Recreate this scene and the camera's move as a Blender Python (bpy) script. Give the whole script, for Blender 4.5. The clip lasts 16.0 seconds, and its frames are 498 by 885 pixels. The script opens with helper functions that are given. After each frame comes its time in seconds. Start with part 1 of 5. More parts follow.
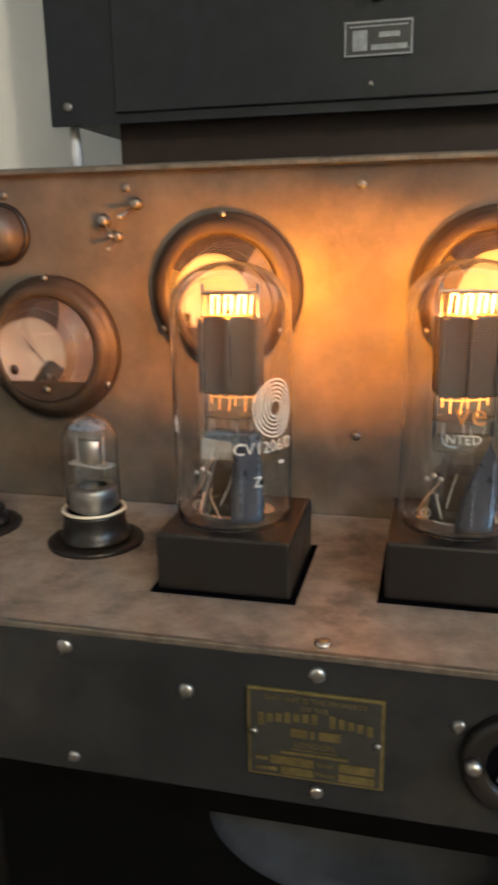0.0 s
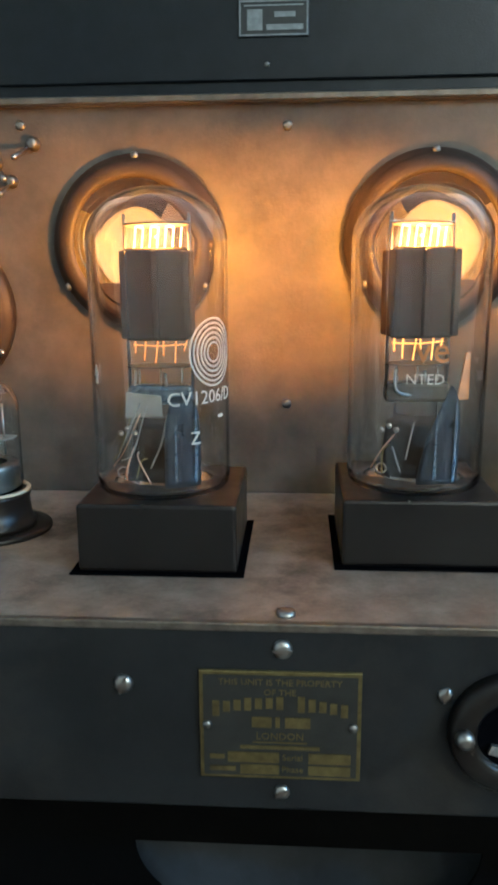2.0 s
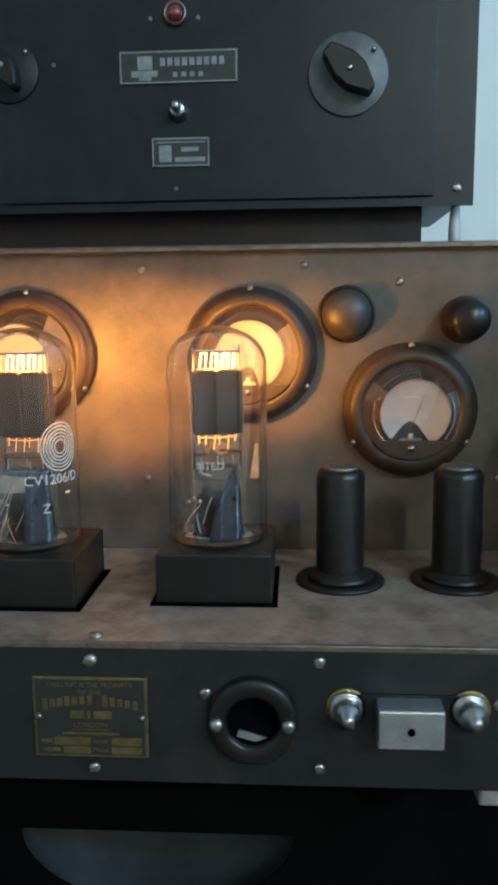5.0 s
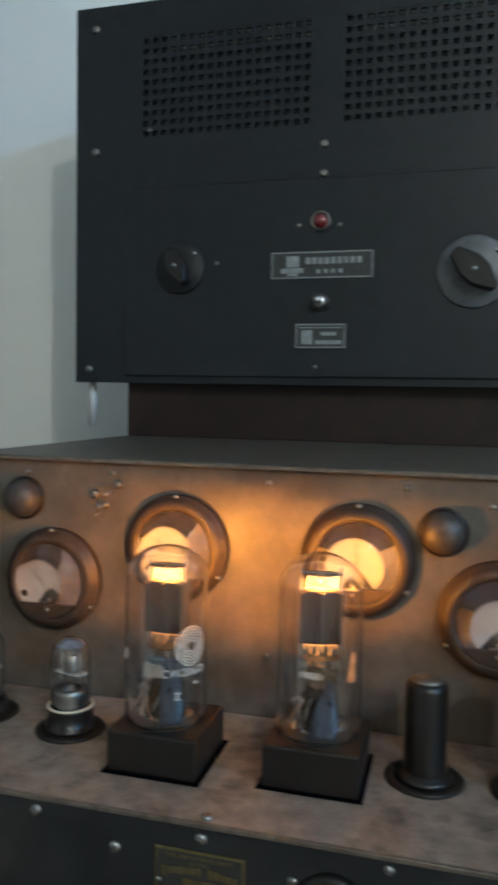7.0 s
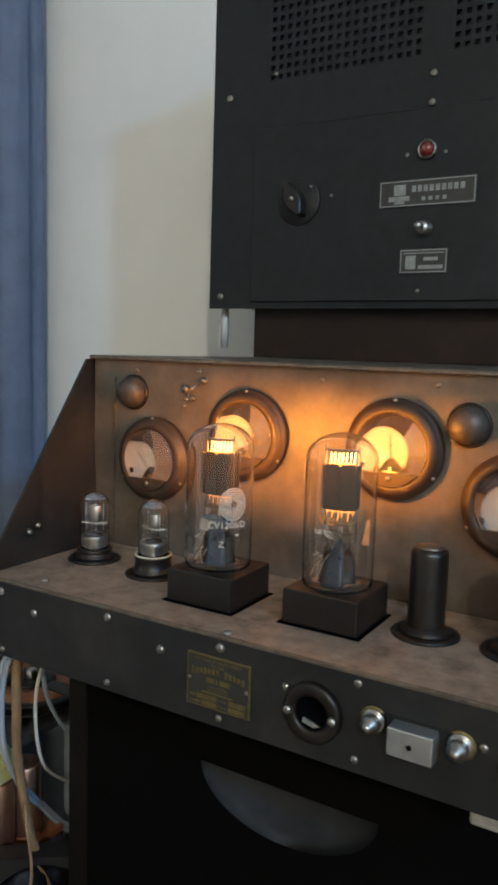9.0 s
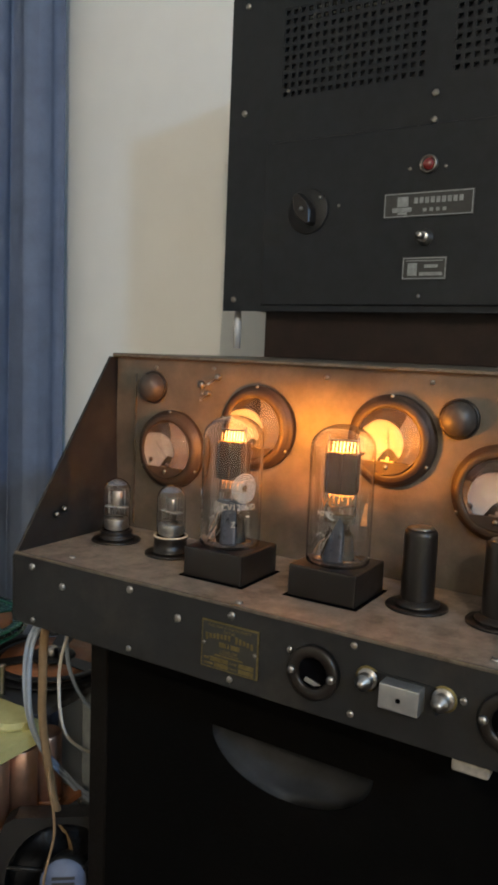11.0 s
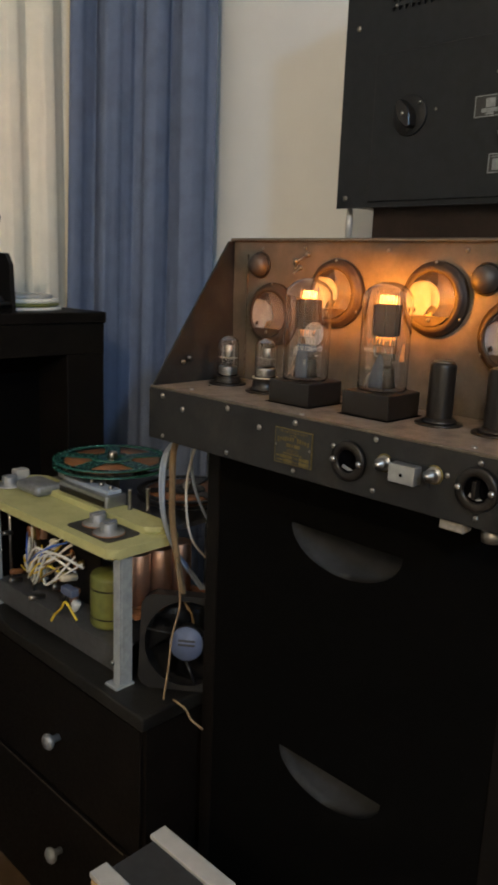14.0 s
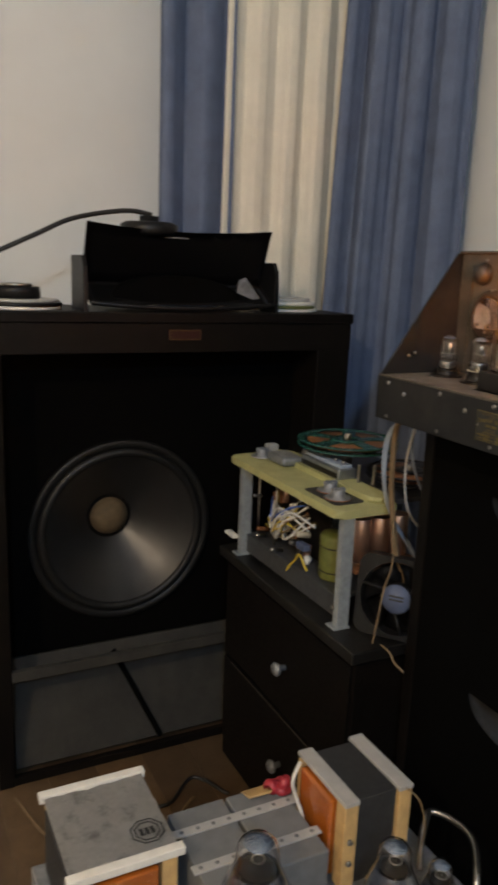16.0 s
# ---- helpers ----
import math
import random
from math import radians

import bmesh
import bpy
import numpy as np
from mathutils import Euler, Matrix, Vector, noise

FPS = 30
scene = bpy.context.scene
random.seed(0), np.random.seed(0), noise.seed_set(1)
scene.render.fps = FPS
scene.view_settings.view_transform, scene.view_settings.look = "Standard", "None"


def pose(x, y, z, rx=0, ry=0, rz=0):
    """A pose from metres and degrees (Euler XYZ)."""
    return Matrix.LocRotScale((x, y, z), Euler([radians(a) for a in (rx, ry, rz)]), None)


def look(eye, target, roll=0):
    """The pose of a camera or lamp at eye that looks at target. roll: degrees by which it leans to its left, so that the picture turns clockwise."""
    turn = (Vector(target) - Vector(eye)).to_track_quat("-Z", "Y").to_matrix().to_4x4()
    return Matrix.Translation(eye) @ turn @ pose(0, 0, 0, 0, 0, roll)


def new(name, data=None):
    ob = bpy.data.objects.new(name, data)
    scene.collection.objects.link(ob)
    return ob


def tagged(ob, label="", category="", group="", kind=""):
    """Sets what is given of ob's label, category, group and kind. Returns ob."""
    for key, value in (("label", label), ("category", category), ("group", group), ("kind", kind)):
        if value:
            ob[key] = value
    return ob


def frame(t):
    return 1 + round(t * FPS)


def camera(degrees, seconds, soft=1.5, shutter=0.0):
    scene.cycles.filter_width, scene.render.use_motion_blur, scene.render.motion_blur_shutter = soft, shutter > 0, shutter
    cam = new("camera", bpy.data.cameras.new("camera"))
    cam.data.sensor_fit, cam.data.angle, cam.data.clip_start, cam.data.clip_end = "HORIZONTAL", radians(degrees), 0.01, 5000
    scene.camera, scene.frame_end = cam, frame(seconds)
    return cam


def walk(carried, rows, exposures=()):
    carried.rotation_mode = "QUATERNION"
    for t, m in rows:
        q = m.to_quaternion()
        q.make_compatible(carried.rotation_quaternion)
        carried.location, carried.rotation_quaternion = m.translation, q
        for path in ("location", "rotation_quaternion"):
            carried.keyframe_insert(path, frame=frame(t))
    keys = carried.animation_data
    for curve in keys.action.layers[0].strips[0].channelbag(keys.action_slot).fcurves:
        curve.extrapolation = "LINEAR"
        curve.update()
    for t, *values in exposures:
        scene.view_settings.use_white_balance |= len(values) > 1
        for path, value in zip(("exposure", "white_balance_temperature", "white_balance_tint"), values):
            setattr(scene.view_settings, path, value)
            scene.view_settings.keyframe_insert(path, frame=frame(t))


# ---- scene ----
cam = camera(36.3, 16.0, 3.2, 0.5)
PATH = [
    (0, (0.015, 0.001, 1.09), (-0.437, 1.879, 0.571), -0.9),
    (0.5, (0.029, 0.017, 1.075), (-0.341, 1.919, 0.58), -0.6),
    (1, (0.023, 0.02, 1.076), (-0.251, 1.942, 0.597), -0.2),
    (1.5, (0.0, 0.034, 1.058), (-0.207, 1.97, 0.601), -0.5),
    (2, (-0.015, 0.028, 1.051), (-0.141, 1.975, 0.614), -0.4),
    (2.5, (-0.021, 0.02, 1.033), (-0.082, 1.976, 0.623), -0.6),
    (3, (-0.018, 0.014, 1.031), (-0.07, 1.975, 0.64), -0.9),
    (3.5, (-0.021, -0.003, 1.05), (-0.06, 1.964, 0.691), -0.8),
    (4, (-0.01, -0.022, 1.063), (-0.061, 1.949, 0.726), -0.8),
    (4.5, (0.029, -0.045, 1.076), (-0.043, 1.928, 0.753), -0.6),
    (4.7, (0.047, -0.052, 1.076), (-0.042, 1.92, 0.758), -0.6),
    (6.8, (0.12, -0.138, 1.173), (-0.35, 1.801, 1.042), 0.7),
    (7, (0.105, -0.131, 1.174), (-0.419, 1.796, 1.055), 1.0),
    (7.5, (0.071, -0.13, 1.165), (-0.629, 1.739, 1.04), 1.6),
    (8, (0.118, -0.139, 1.142), (-0.746, 1.655, 0.957), 1.9),
    (8.5, (0.198, -0.165, 1.136), (-0.779, 1.565, 0.905), 1.7),
    (9, (0.243, -0.17, 1.137), (-0.771, 1.536, 0.893), 1.8),
    (9.2, (0.256, -0.173, 1.138), (-0.764, 1.53, 0.892), 1.8),
    (11.3, (0.273, -0.238, 1.133), (-0.771, 1.451, 0.893), 2.6),
    (11.5, (0.269, -0.251, 1.121), (-0.808, 1.415, 0.87), 2.6),
    (12, (0.29, -0.278, 1.105), (-0.831, 1.353, 0.813), 2.7),
    (12.5, (0.345, -0.292, 1.094), (-0.821, 1.296, 0.75), 2.6),
    (13, (0.385, -0.322, 1.091), (-0.819, 1.228, 0.706), 2.6),
    (13.5, (0.421, -0.342, 1.085), (-0.835, 1.158, 0.672), 2.5),
    (14, (0.474, -0.332, 1.087), (-0.885, 1.067, 0.645), 2.2),
    (14.5, (0.546, -0.311, 1.086), (-0.92, 0.972, 0.633), 2.2),
    (15, (0.605, -0.32, 1.092), (-0.959, 0.842, 0.638), 2.2),
    (15.5, (0.646, -0.369, 1.094), (-1.026, 0.627, 0.636), 2.0),
    (16, (0.656, -0.425, 1.091), (-1.086, 0.449, 0.641), 2.3),
]
EXPOSURES = [(0.0, 0.80, 6700, 10), (0.7, 0.70, 5650, 2), (1.5, 0.58, 5150, -4), (3.5, 0.52, 4950, -5), (4.7, 0.48, 4950, -5), (7.0, 0.26, 5350, 1), (8.5, 0.46, 5950, 7), (11.5, 0.46, 6900, 12), (13.5, 0.34, 7300, 14), (16.0, 0.14, 7800, 18)]
walk(cam, [(t, look(eye, target, roll)) for t, eye, target, roll in PATH], EXPOSURES)

# ---- light ----
world = bpy.data.worlds.new("world")
scene.world = world
world.use_nodes = True
world.node_tree.nodes["Background"].inputs[0].default_value = (0.5, 0.6, 0.8, 1)
world.node_tree.nodes["Background"].inputs[1].default_value = 0.02


def lamp(name, kind, energy, color, m, **props):
    data = bpy.data.lights.new(name, kind)
    data.energy, data.color = energy, color
    for key, value in props.items():
        if key == "radius":
            data.shadow_soft_size = value
        elif key == "shape":
            data.shape = value
        elif key == "size":
            data.size = value
        elif key == "size_y":
            data.size_y = value
    ob = new(name, data)
    ob.matrix_world = m
    return ob


# small unseen bluish lamp high right, and the room's warm lamp behind the camera
lamp("window_daylight", "AREA", 19, (0.25, 0.57, 1.0), look((2.06, -0.91, 2.10), (-0.4, 0.6, 1.2)), shape="DISK", size=0.10)
lamp("room_lamp", "POINT", 76, (1.0, 0.88, 0.69), pose(1.50, -1.98, 2.42), radius=0.045)


# ---- materials ----
def material(name, color, rough=0.5, metal=0.0, vary=0.25, scale=60.0, bump=0.0, fine=4.0, dirt=None, dirt_amount=0.5, rough_vary=0.15, spread=0.0, coat=0.0, spec=0.5):
    m = bpy.data.materials.new(name)
    m.use_nodes = True
    nodes, links = m.node_tree.nodes, m.node_tree.links
    bsdf = nodes["Principled BSDF"]
    bsdf.inputs["Roughness"].default_value = rough
    bsdf.inputs["Metallic"].default_value = metal
    bsdf.inputs["Coat Weight"].default_value = coat
    bsdf.inputs["Specular IOR Level"].default_value = spec
    place = nodes.new("ShaderNodeTexCoord")
    big = nodes.new("ShaderNodeTexNoise")
    big.inputs["Scale"].default_value = scale
    big.inputs["Detail"].default_value = 6
    big.inputs["Roughness"].default_value = 0.65
    small = nodes.new("ShaderNodeTexNoise")
    small.inputs["Scale"].default_value = scale * fine
    small.inputs["Detail"].default_value = 4
    links.new(place.outputs["Object"], big.inputs["Vector"])
    links.new(place.outputs["Object"], small.inputs["Vector"])
    ramp = nodes.new("ShaderNodeValToRGB")
    lo, hi = 1 - vary, 1 + vary
    ramp.color_ramp.elements[0].position, ramp.color_ramp.elements[1].position = 0.3, 0.7
    ramp.color_ramp.elements[0].color = (*[c * lo for c in color], 1)
    ramp.color_ramp.elements[1].color = (*[min(1, c * hi) for c in color], 1)
    links.new(big.outputs["Fac"], ramp.inputs["Fac"])
    out = ramp.outputs["Color"]
    if dirt:
        mix = nodes.new("ShaderNodeMix")
        mix.data_type = "RGBA"
        edge = nodes.new("ShaderNodeMapRange")
        edge.inputs["From Min"].default_value, edge.inputs["From Max"].default_value = 0.52, 0.68
        edge.inputs["To Max"].default_value = dirt_amount
        spots = nodes.new("ShaderNodeTexNoise")
        spots.inputs["Scale"].default_value = scale * 0.45
        spots.inputs["Detail"].default_value = 9
        spots.inputs["Roughness"].default_value = 0.7
        links.new(place.outputs["Object"], spots.inputs["Vector"])
        links.new(spots.outputs["Fac"], edge.inputs["Value"])
        links.new(edge.outputs["Result"], mix.inputs["Factor"])
        links.new(out, mix.inputs["A"])
        mix.inputs["B"].default_value = (*dirt, 1)
        out = mix.outputs["Result"]
    if spread:
        info = nodes.new("ShaderNodeObjectInfo")
        hue = nodes.new("ShaderNodeHueSaturation")
        rng = nodes.new("ShaderNodeMapRange")
        rng.inputs["To Min"].default_value, rng.inputs["To Max"].default_value = 1 - spread, 1 + spread
        links.new(info.outputs["Random"], rng.inputs["Value"])
        links.new(rng.outputs["Result"], hue.inputs["Value"])
        links.new(out, hue.inputs["Color"])
        out = hue.outputs["Color"]
    links.new(out, bsdf.inputs["Base Color"])
    rr = nodes.new("ShaderNodeMapRange")
    rr.inputs["To Min"].default_value, rr.inputs["To Max"].default_value = max(0.02, rough - rough_vary), min(1, rough + rough_vary)
    links.new(small.outputs["Fac"], rr.inputs["Value"])
    links.new(rr.outputs["Result"], bsdf.inputs["Roughness"])
    if bump:
        b = nodes.new("ShaderNodeBump")
        b.inputs["Strength"].default_value = bump
        b.inputs["Distance"].default_value = 0.002
        links.new(small.outputs["Fac"], b.inputs["Height"])
        links.new(b.outputs["Normal"], bsdf.inputs["Normal"])
    return m


def glass(name, color=(1, 1, 1), rough=0.01, ior=1.45):
    m = bpy.data.materials.new(name)
    m.use_nodes = True
    bsdf = m.node_tree.nodes["Principled BSDF"]
    bsdf.inputs["Base Color"].default_value = (*color, 1)
    bsdf.inputs["Roughness"].default_value = rough
    bsdf.inputs["IOR"].default_value = ior
    bsdf.inputs["Transmission Weight"].default_value = 1.0
    return m


def glow(name, color, strength):
    m = bpy.data.materials.new(name)
    m.use_nodes = True
    bsdf = m.node_tree.nodes["Principled BSDF"]
    bsdf.inputs["Base Color"].default_value = (0.2, 0.1, 0.05, 1)
    bsdf.inputs["Emission Color"].default_value = (*color, 1)
    bsdf.inputs["Emission Strength"].default_value = strength
    return m


PAINT = material("crackle_black_paint", (0.0108, 0.0110, 0.0112), 0.45, 0.0, 0.4, 40, 0.07, 24, (0.034, 0.029, 0.024), 0.55, 0.12, spec=0.35)
PANEL = material("dark_bronze_paint", (0.072, 0.059, 0.044), 0.42, 0.0, 0.35, 35, 0.07, 20, (0.034, 0.026, 0.020), 0.65, 0.14, spec=0.4)
DECK = material("worn_grey_deck", (0.235, 0.185, 0.148), 0.38, 0.3, 0.4, 70, 0.1, 10, (0.035, 0.025, 0.018), 0.75, 0.15)
EDGE = material("rubbed_steel_edge", (0.15, 0.125, 0.10), 0.4, 0.7, 0.4, 120, 0.05)
BAKELITE = material("black_bakelite", (0.0095, 0.0072, 0.0058), 0.34, 0.0, 0.2, 30, 0.02, 3, (0.011, 0.010, 0.009), 0.3, spec=0.35)
NICKEL = material("nickel", (0.36, 0.345, 0.325), 0.33, 1.0, 0.15, 120, 0.0, 3, (0.25, 0.22, 0.18), 0.5)
DULL_NICKEL = material("tarnished_nickel", (0.24, 0.225, 0.20), 0.4, 1.0, 0.2, 120, 0.0, 3, (0.12, 0.09, 0.06), 0.6)
BRASS = material("aged_brass", (0.18, 0.14, 0.055), 0.45, 0.8, 0.35, 200, 0.05, 4, (0.07, 0.05, 0.025), 0.7)
ENAMEL = material("black_enamel", (0.02, 0.019, 0.016), 0.4, 0.0, 0.3, 150, 0.1)
DIAL = material("white_dial", (0.135, 0.14, 0.13), 0.6, 0.0, 0.06, 100, 0.02)
INK = material("black_ink", (0.02, 0.02, 0.02), 0.6)
GREY_INK = material("grey_ink", (0.2, 0.2, 0.2), 0.6)
PRINT = material("white_print", (0.50, 0.47, 0.42), 0.6, 0.0, 0.1, 300)
GLASS = glass("clear_glass")
BULB_GLASS = glass("thin_bulb_glass", ior=1.42)
BEZEL = material("dull_brown_black_bakelite", (0.028, 0.019, 0.013), 0.5, 0.0, 0.3, 60, 0.04, 3, spec=0.25)
# grey for the lit part of the speaker ports
LIT_PORT = material("grey_painted_duct", (0.068, 0.070, 0.073), 0.6, 0.0, 0.3, 30, 0.1, spec=0.2)
MICA = material("mica", (0.07, 0.05, 0.03), 0.4, 0.0, 0.2, 200, 0.05, spec=0.2)
ANODE = material("carbonised_anode", (0.032, 0.022, 0.014), 0.75, 0.0, 0.3, 150, 0.05, spec=0.08)
DARK_PLATE = material("blackened_plates", (0.010, 0.009, 0.008), 0.6, 0.0, 0.3, 150, 0.05, spec=0.2)
# blue of a mirrored window is put into both getter colours
GETTER_DARK = material("thin_getter_mirror", (0.085, 0.10, 0.125), 0.3, 0.7, 0.25, 60, 0.0, 3, rough_vary=0.08)
GETTER = material("getter_mirror", (0.10, 0.125, 0.155), 0.28, 0.5, 0.3, 120, 0.03)
CERAMIC = material("ivory_ceramic", (0.5, 0.43, 0.32), 0.5, 0.0, 0.1, 200)
FILAMENT = glow("hot_filament", (1.0, 0.42, 0.10), 40)
WARM_WIRE = glow("warm_wire", (1.0, 0.33, 0.05), 3)
FAINT_WIRE = glow("faint_wire", (1.0, 0.33, 0.06), 1.2)
WALLPAINT = material("white_wall_paint", (0.70, 0.71, 0.69), 0.85, 0.0, 0.04, 3, 0.12, 90)
CEILING = material("ceiling_paint", (0.75, 0.75, 0.73), 0.9, 0.0, 0.03, 3, 0.1, 60)
FLOOR = material("brown_floor_boards", (0.10, 0.06, 0.032), 0.45, 0.0, 0.3, 12, 0.15, 12, spread=0.3)
BLUECLOTH = material("blue_curtain_cloth", (0.13, 0.165, 0.245), 0.9, 0.0, 0.12, 18, 0.35, 70, spec=0.1)
CREAMCLOTH = material("cream_curtain_cloth", (0.74, 0.69, 0.58), 0.9, 0.0, 0.06, 18, 0.3, 70, spec=0.1)
BLACKWOOD = material("black_stained_wood", (0.0044, 0.0033, 0.0026), 0.5, 0.0, 0.4, 22, 0.12, 10, (0.008, 0.006, 0.005), 0.5, spec=0.15)
WORNTOP = material("worn_black_top", (0.0095, 0.0088, 0.0078), 0.42, 0.0, 0.4, 14, 0.15, 14, (0.026, 0.025, 0.022), 0.7, spec=0.4)
BROWNWOOD = material("dark_brown_wood", (0.016, 0.008, 0.005), 0.5, 0.0, 0.4, 22, 0.12, 10, spec=0.25)
BAFFLE = material("flat_black_baffle", (0.0016, 0.0015, 0.0014), 0.9, 0.0, 0.3, 60, 0.2, spec=0.05)
GREYBOARD = material("grey_board", (0.038, 0.036, 0.032), 0.65, 0.0, 0.25, 14, 0.1, 12, (0.022, 0.021, 0.019), 0.6, spec=0.25)
CONE = material("paper_cone", (0.013, 0.013, 0.013), 0.36, 0.0, 0.25, 30, 0.12, 8, rough_vary=0.08, spec=0.75)
CAP = material("tan_dust_cap", (0.11, 0.075, 0.042), 0.7, 0.0, 0.2, 60, 0.2, spec=0.2)
SURROUND = material("rubber_surround", (0.007, 0.007, 0.0068), 0.5, 0.0, 0.2, 60, 0.1, spec=0.35)
HAMMER = material("black_hammer_paint", (0.0062, 0.0076, 0.0090), 0.42, 0.1, 0.35, 60, 0.08, 14, (0.010, 0.010, 0.010), 0.4, 0.12, spec=0.35)
# black that puts the darkness of holes and recesses into the colour
PITCH = material("dark_void_paint", (0.002, 0.002, 0.0025), 0.95, spec=0.0)
LIME = material("pale_lime_paint", (0.41, 0.395, 0.18), 0.5, 0.0, 0.12, 30, 0.1, 10, (0.25, 0.23, 0.10), 0.5)
OLIVE = material("green_transformer_paint", (0.125, 0.135, 0.032), 0.5, 0.0, 0.2, 60, 0.1)
ALU = material("brushed_aluminium", (0.42, 0.44, 0.45), 0.38, 0.9, 0.15, 90, 0.15, 8)
SILVER = material("dull_silver_print", (0.20, 0.21, 0.205), 0.5, 0.3, 0.3, 200, 0.05)
GREYSTEEL = material("galvanised_steel", (0.25, 0.26, 0.27), 0.5, 0.5, 0.3, 60, 0.15, 6, (0.12, 0.12, 0.12), 0.5)
# orange with the filament's glow put into the copper flag's colour
FLAGMAT = material("orange_tarnished_copper", (0.42, 0.17, 0.05), 0.55, 0.0, 0.3, 150, 0.05)
BEAD = material("dirty_bead", (0.22, 0.20, 0.17), 0.5, 0.0, 0.3, 200)
COPPER = material("copper_can", (0.70, 0.43, 0.31), 0.36, 0.9, 0.12, 60, 0.08)
PLASTIC = material("black_plastic", (0.0055, 0.0055, 0.006), 0.42, 0.0, 0.2, 80, 0.05, spec=0.3)
BLUELABEL = material("blue_paper_label", (0.075, 0.098, 0.165), 0.6, 0.0, 0.15, 80)
REEL = material("sea_green_lacquer", (0.012, 0.075, 0.06), 0.25, 0.0, 0.25, 40, 0.05)
RUST = material("orange_brown_board", (0.20, 0.075, 0.028), 0.5, 0.0, 0.25, 60, 0.1)
WIRE_GREY = material("pale_blue_grey_wire", (0.30, 0.36, 0.44), 0.5, 0.0, 0.1, 80)
WIRE_WHITE = material("white_wire", (0.62, 0.6, 0.55), 0.5, 0.0, 0.1, 80)
WIRE_TAN = material("tan_cable", (0.20, 0.13, 0.07), 0.55, 0.0, 0.15, 80, 0.1)
WIRE_YELLOW = material("yellow_wire", (0.6, 0.42, 0.04), 0.5, 0.0, 0.1, 80)
WIRE_BLUE = material("blue_wire", (0.05, 0.13, 0.45), 0.5, 0.0, 0.1, 80)
WIRE_RED = material("red_tape", (0.34, 0.02, 0.03), 0.5, 0.0, 0.15, 80)
WIRE_BLACK = material("black_cable", (0.012, 0.012, 0.012), 0.45, 0.0, 0.15, 80)
PALEWOOD = material("pale_pine", (0.52, 0.33, 0.14), 0.55, 0.0, 0.2, 30, 0.15, 10, (0.3, 0.17, 0.06), 0.4)
WINDING = material("orange_lacquered_winding", (0.42, 0.105, 0.015), 0.22, 0.15, 0.15, 60, 0.06, 5, coat=0.6)
LAMINATION = material("charcoal_laminations", (0.028, 0.028, 0.029), 0.6, 0.2, 0.2, 90, 0.25, 8)
GREYTAPE = material("light_grey_strip", (0.42, 0.41, 0.39), 0.5, 0.2, 0.1, 60, 0.08)
FOIL = material("scuffed_grey_can", (0.46, 0.445, 0.42), 0.36, 0.2, 0.10, 90, 0.06, 6, (0.10, 0.095, 0.09), 0.6)
CANGREY = material("grey_can_paint", (0.16, 0.165, 0.165), 0.5, 0.1, 0.15, 50, 0.1)
PAPER = material("white_paper", (0.7, 0.68, 0.62), 0.7, 0.0, 0.08, 40)
DIALGREY = material("dull_dial_grey", (0.07, 0.072, 0.075), 0.45, 0.3, 0.25, 80, 0.1)
KNOBGREY = material("dull_brown_grey_knob", (0.034, 0.028, 0.023), 0.5, 0.0, 0.3, 80, 0.08)
POSTGREY = material("pale_grey_angle_steel", (0.30, 0.33, 0.34), 0.45, 0.25, 0.2, 70, 0.12, 8, (0.17, 0.18, 0.18), 0.5)
DARKRED = material("dark_red_badge", (0.03, 0.006, 0.005), 0.4, 0.0, 0.2, 200)


# ---- building helpers ----
def box(bm, x0, x1, y0, y1, z0, z1, bevel=0.0, segs=2, m=None):
    vs = [bm.verts.new((x, y, z)) for z in (z0, z1) for y in (y0, y1) for x in (x0, x1)]
    fs = [bm.faces.new([vs[i] for i in f]) for f in ((0, 2, 3, 1), (4, 5, 7, 6), (0, 1, 5, 4), (2, 6, 7, 3), (0, 4, 6, 2), (1, 3, 7, 5))]
    if bevel:
        es = list({e for f in fs for e in f.edges})
        r = bmesh.ops.bevel(bm, geom=es, offset=bevel, segments=segs, profile=0.5, affect="EDGES", clamp_overlap=True)
        vs = list({v for f in r["faces"] for v in f.verts} | {v for v in vs if v.is_valid})
    if m is not None:
        bmesh.ops.transform(bm, matrix=m, verts=[v for v in vs if v.is_valid])
    return bm


def boxes(*dims, bevel=0.0):
    bm = bmesh.new()
    for d in dims:
        box(bm, *d, bevel=bevel)
    return bm


def lathe(bm, profile, segs=32, m=None, close=False):
    rings = []
    for r, z in profile:
        if r < 1e-6:
            rings.append([bm.verts.new((0, 0, z))])
        else:
            rings.append([bm.verts.new((r * math.cos(2 * math.pi * i / segs), r * math.sin(2 * math.pi * i / segs), z)) for i in range(segs)])
    pairs = list(zip(rings, rings[1:])) + ([(rings[-1], rings[0])] if close else [])
    for a, b in pairs:
        for i in range(segs):
            j = (i + 1) % segs
            if len(a) == 1 and len(b) == 1:
                continue
            if len(a) == 1:
                f = bm.faces.new((a[0], b[i], b[j]))
            elif len(b) == 1:
                f = bm.faces.new((a[i], b[0], a[j]))
            else:
                f = bm.faces.new((a[i], b[i], b[j], a[j]))
            f.smooth = True
    if m is not None:
        bmesh.ops.transform(bm, matrix=m, verts=[v for ring in rings for v in ring])
    return bm


def turned(profile, segs=32, m=None, close=False):
    bm = lathe(bmesh.new(), profile, segs, m, close)
    bmesh.ops.recalc_face_normals(bm, faces=bm.faces)
    return bm


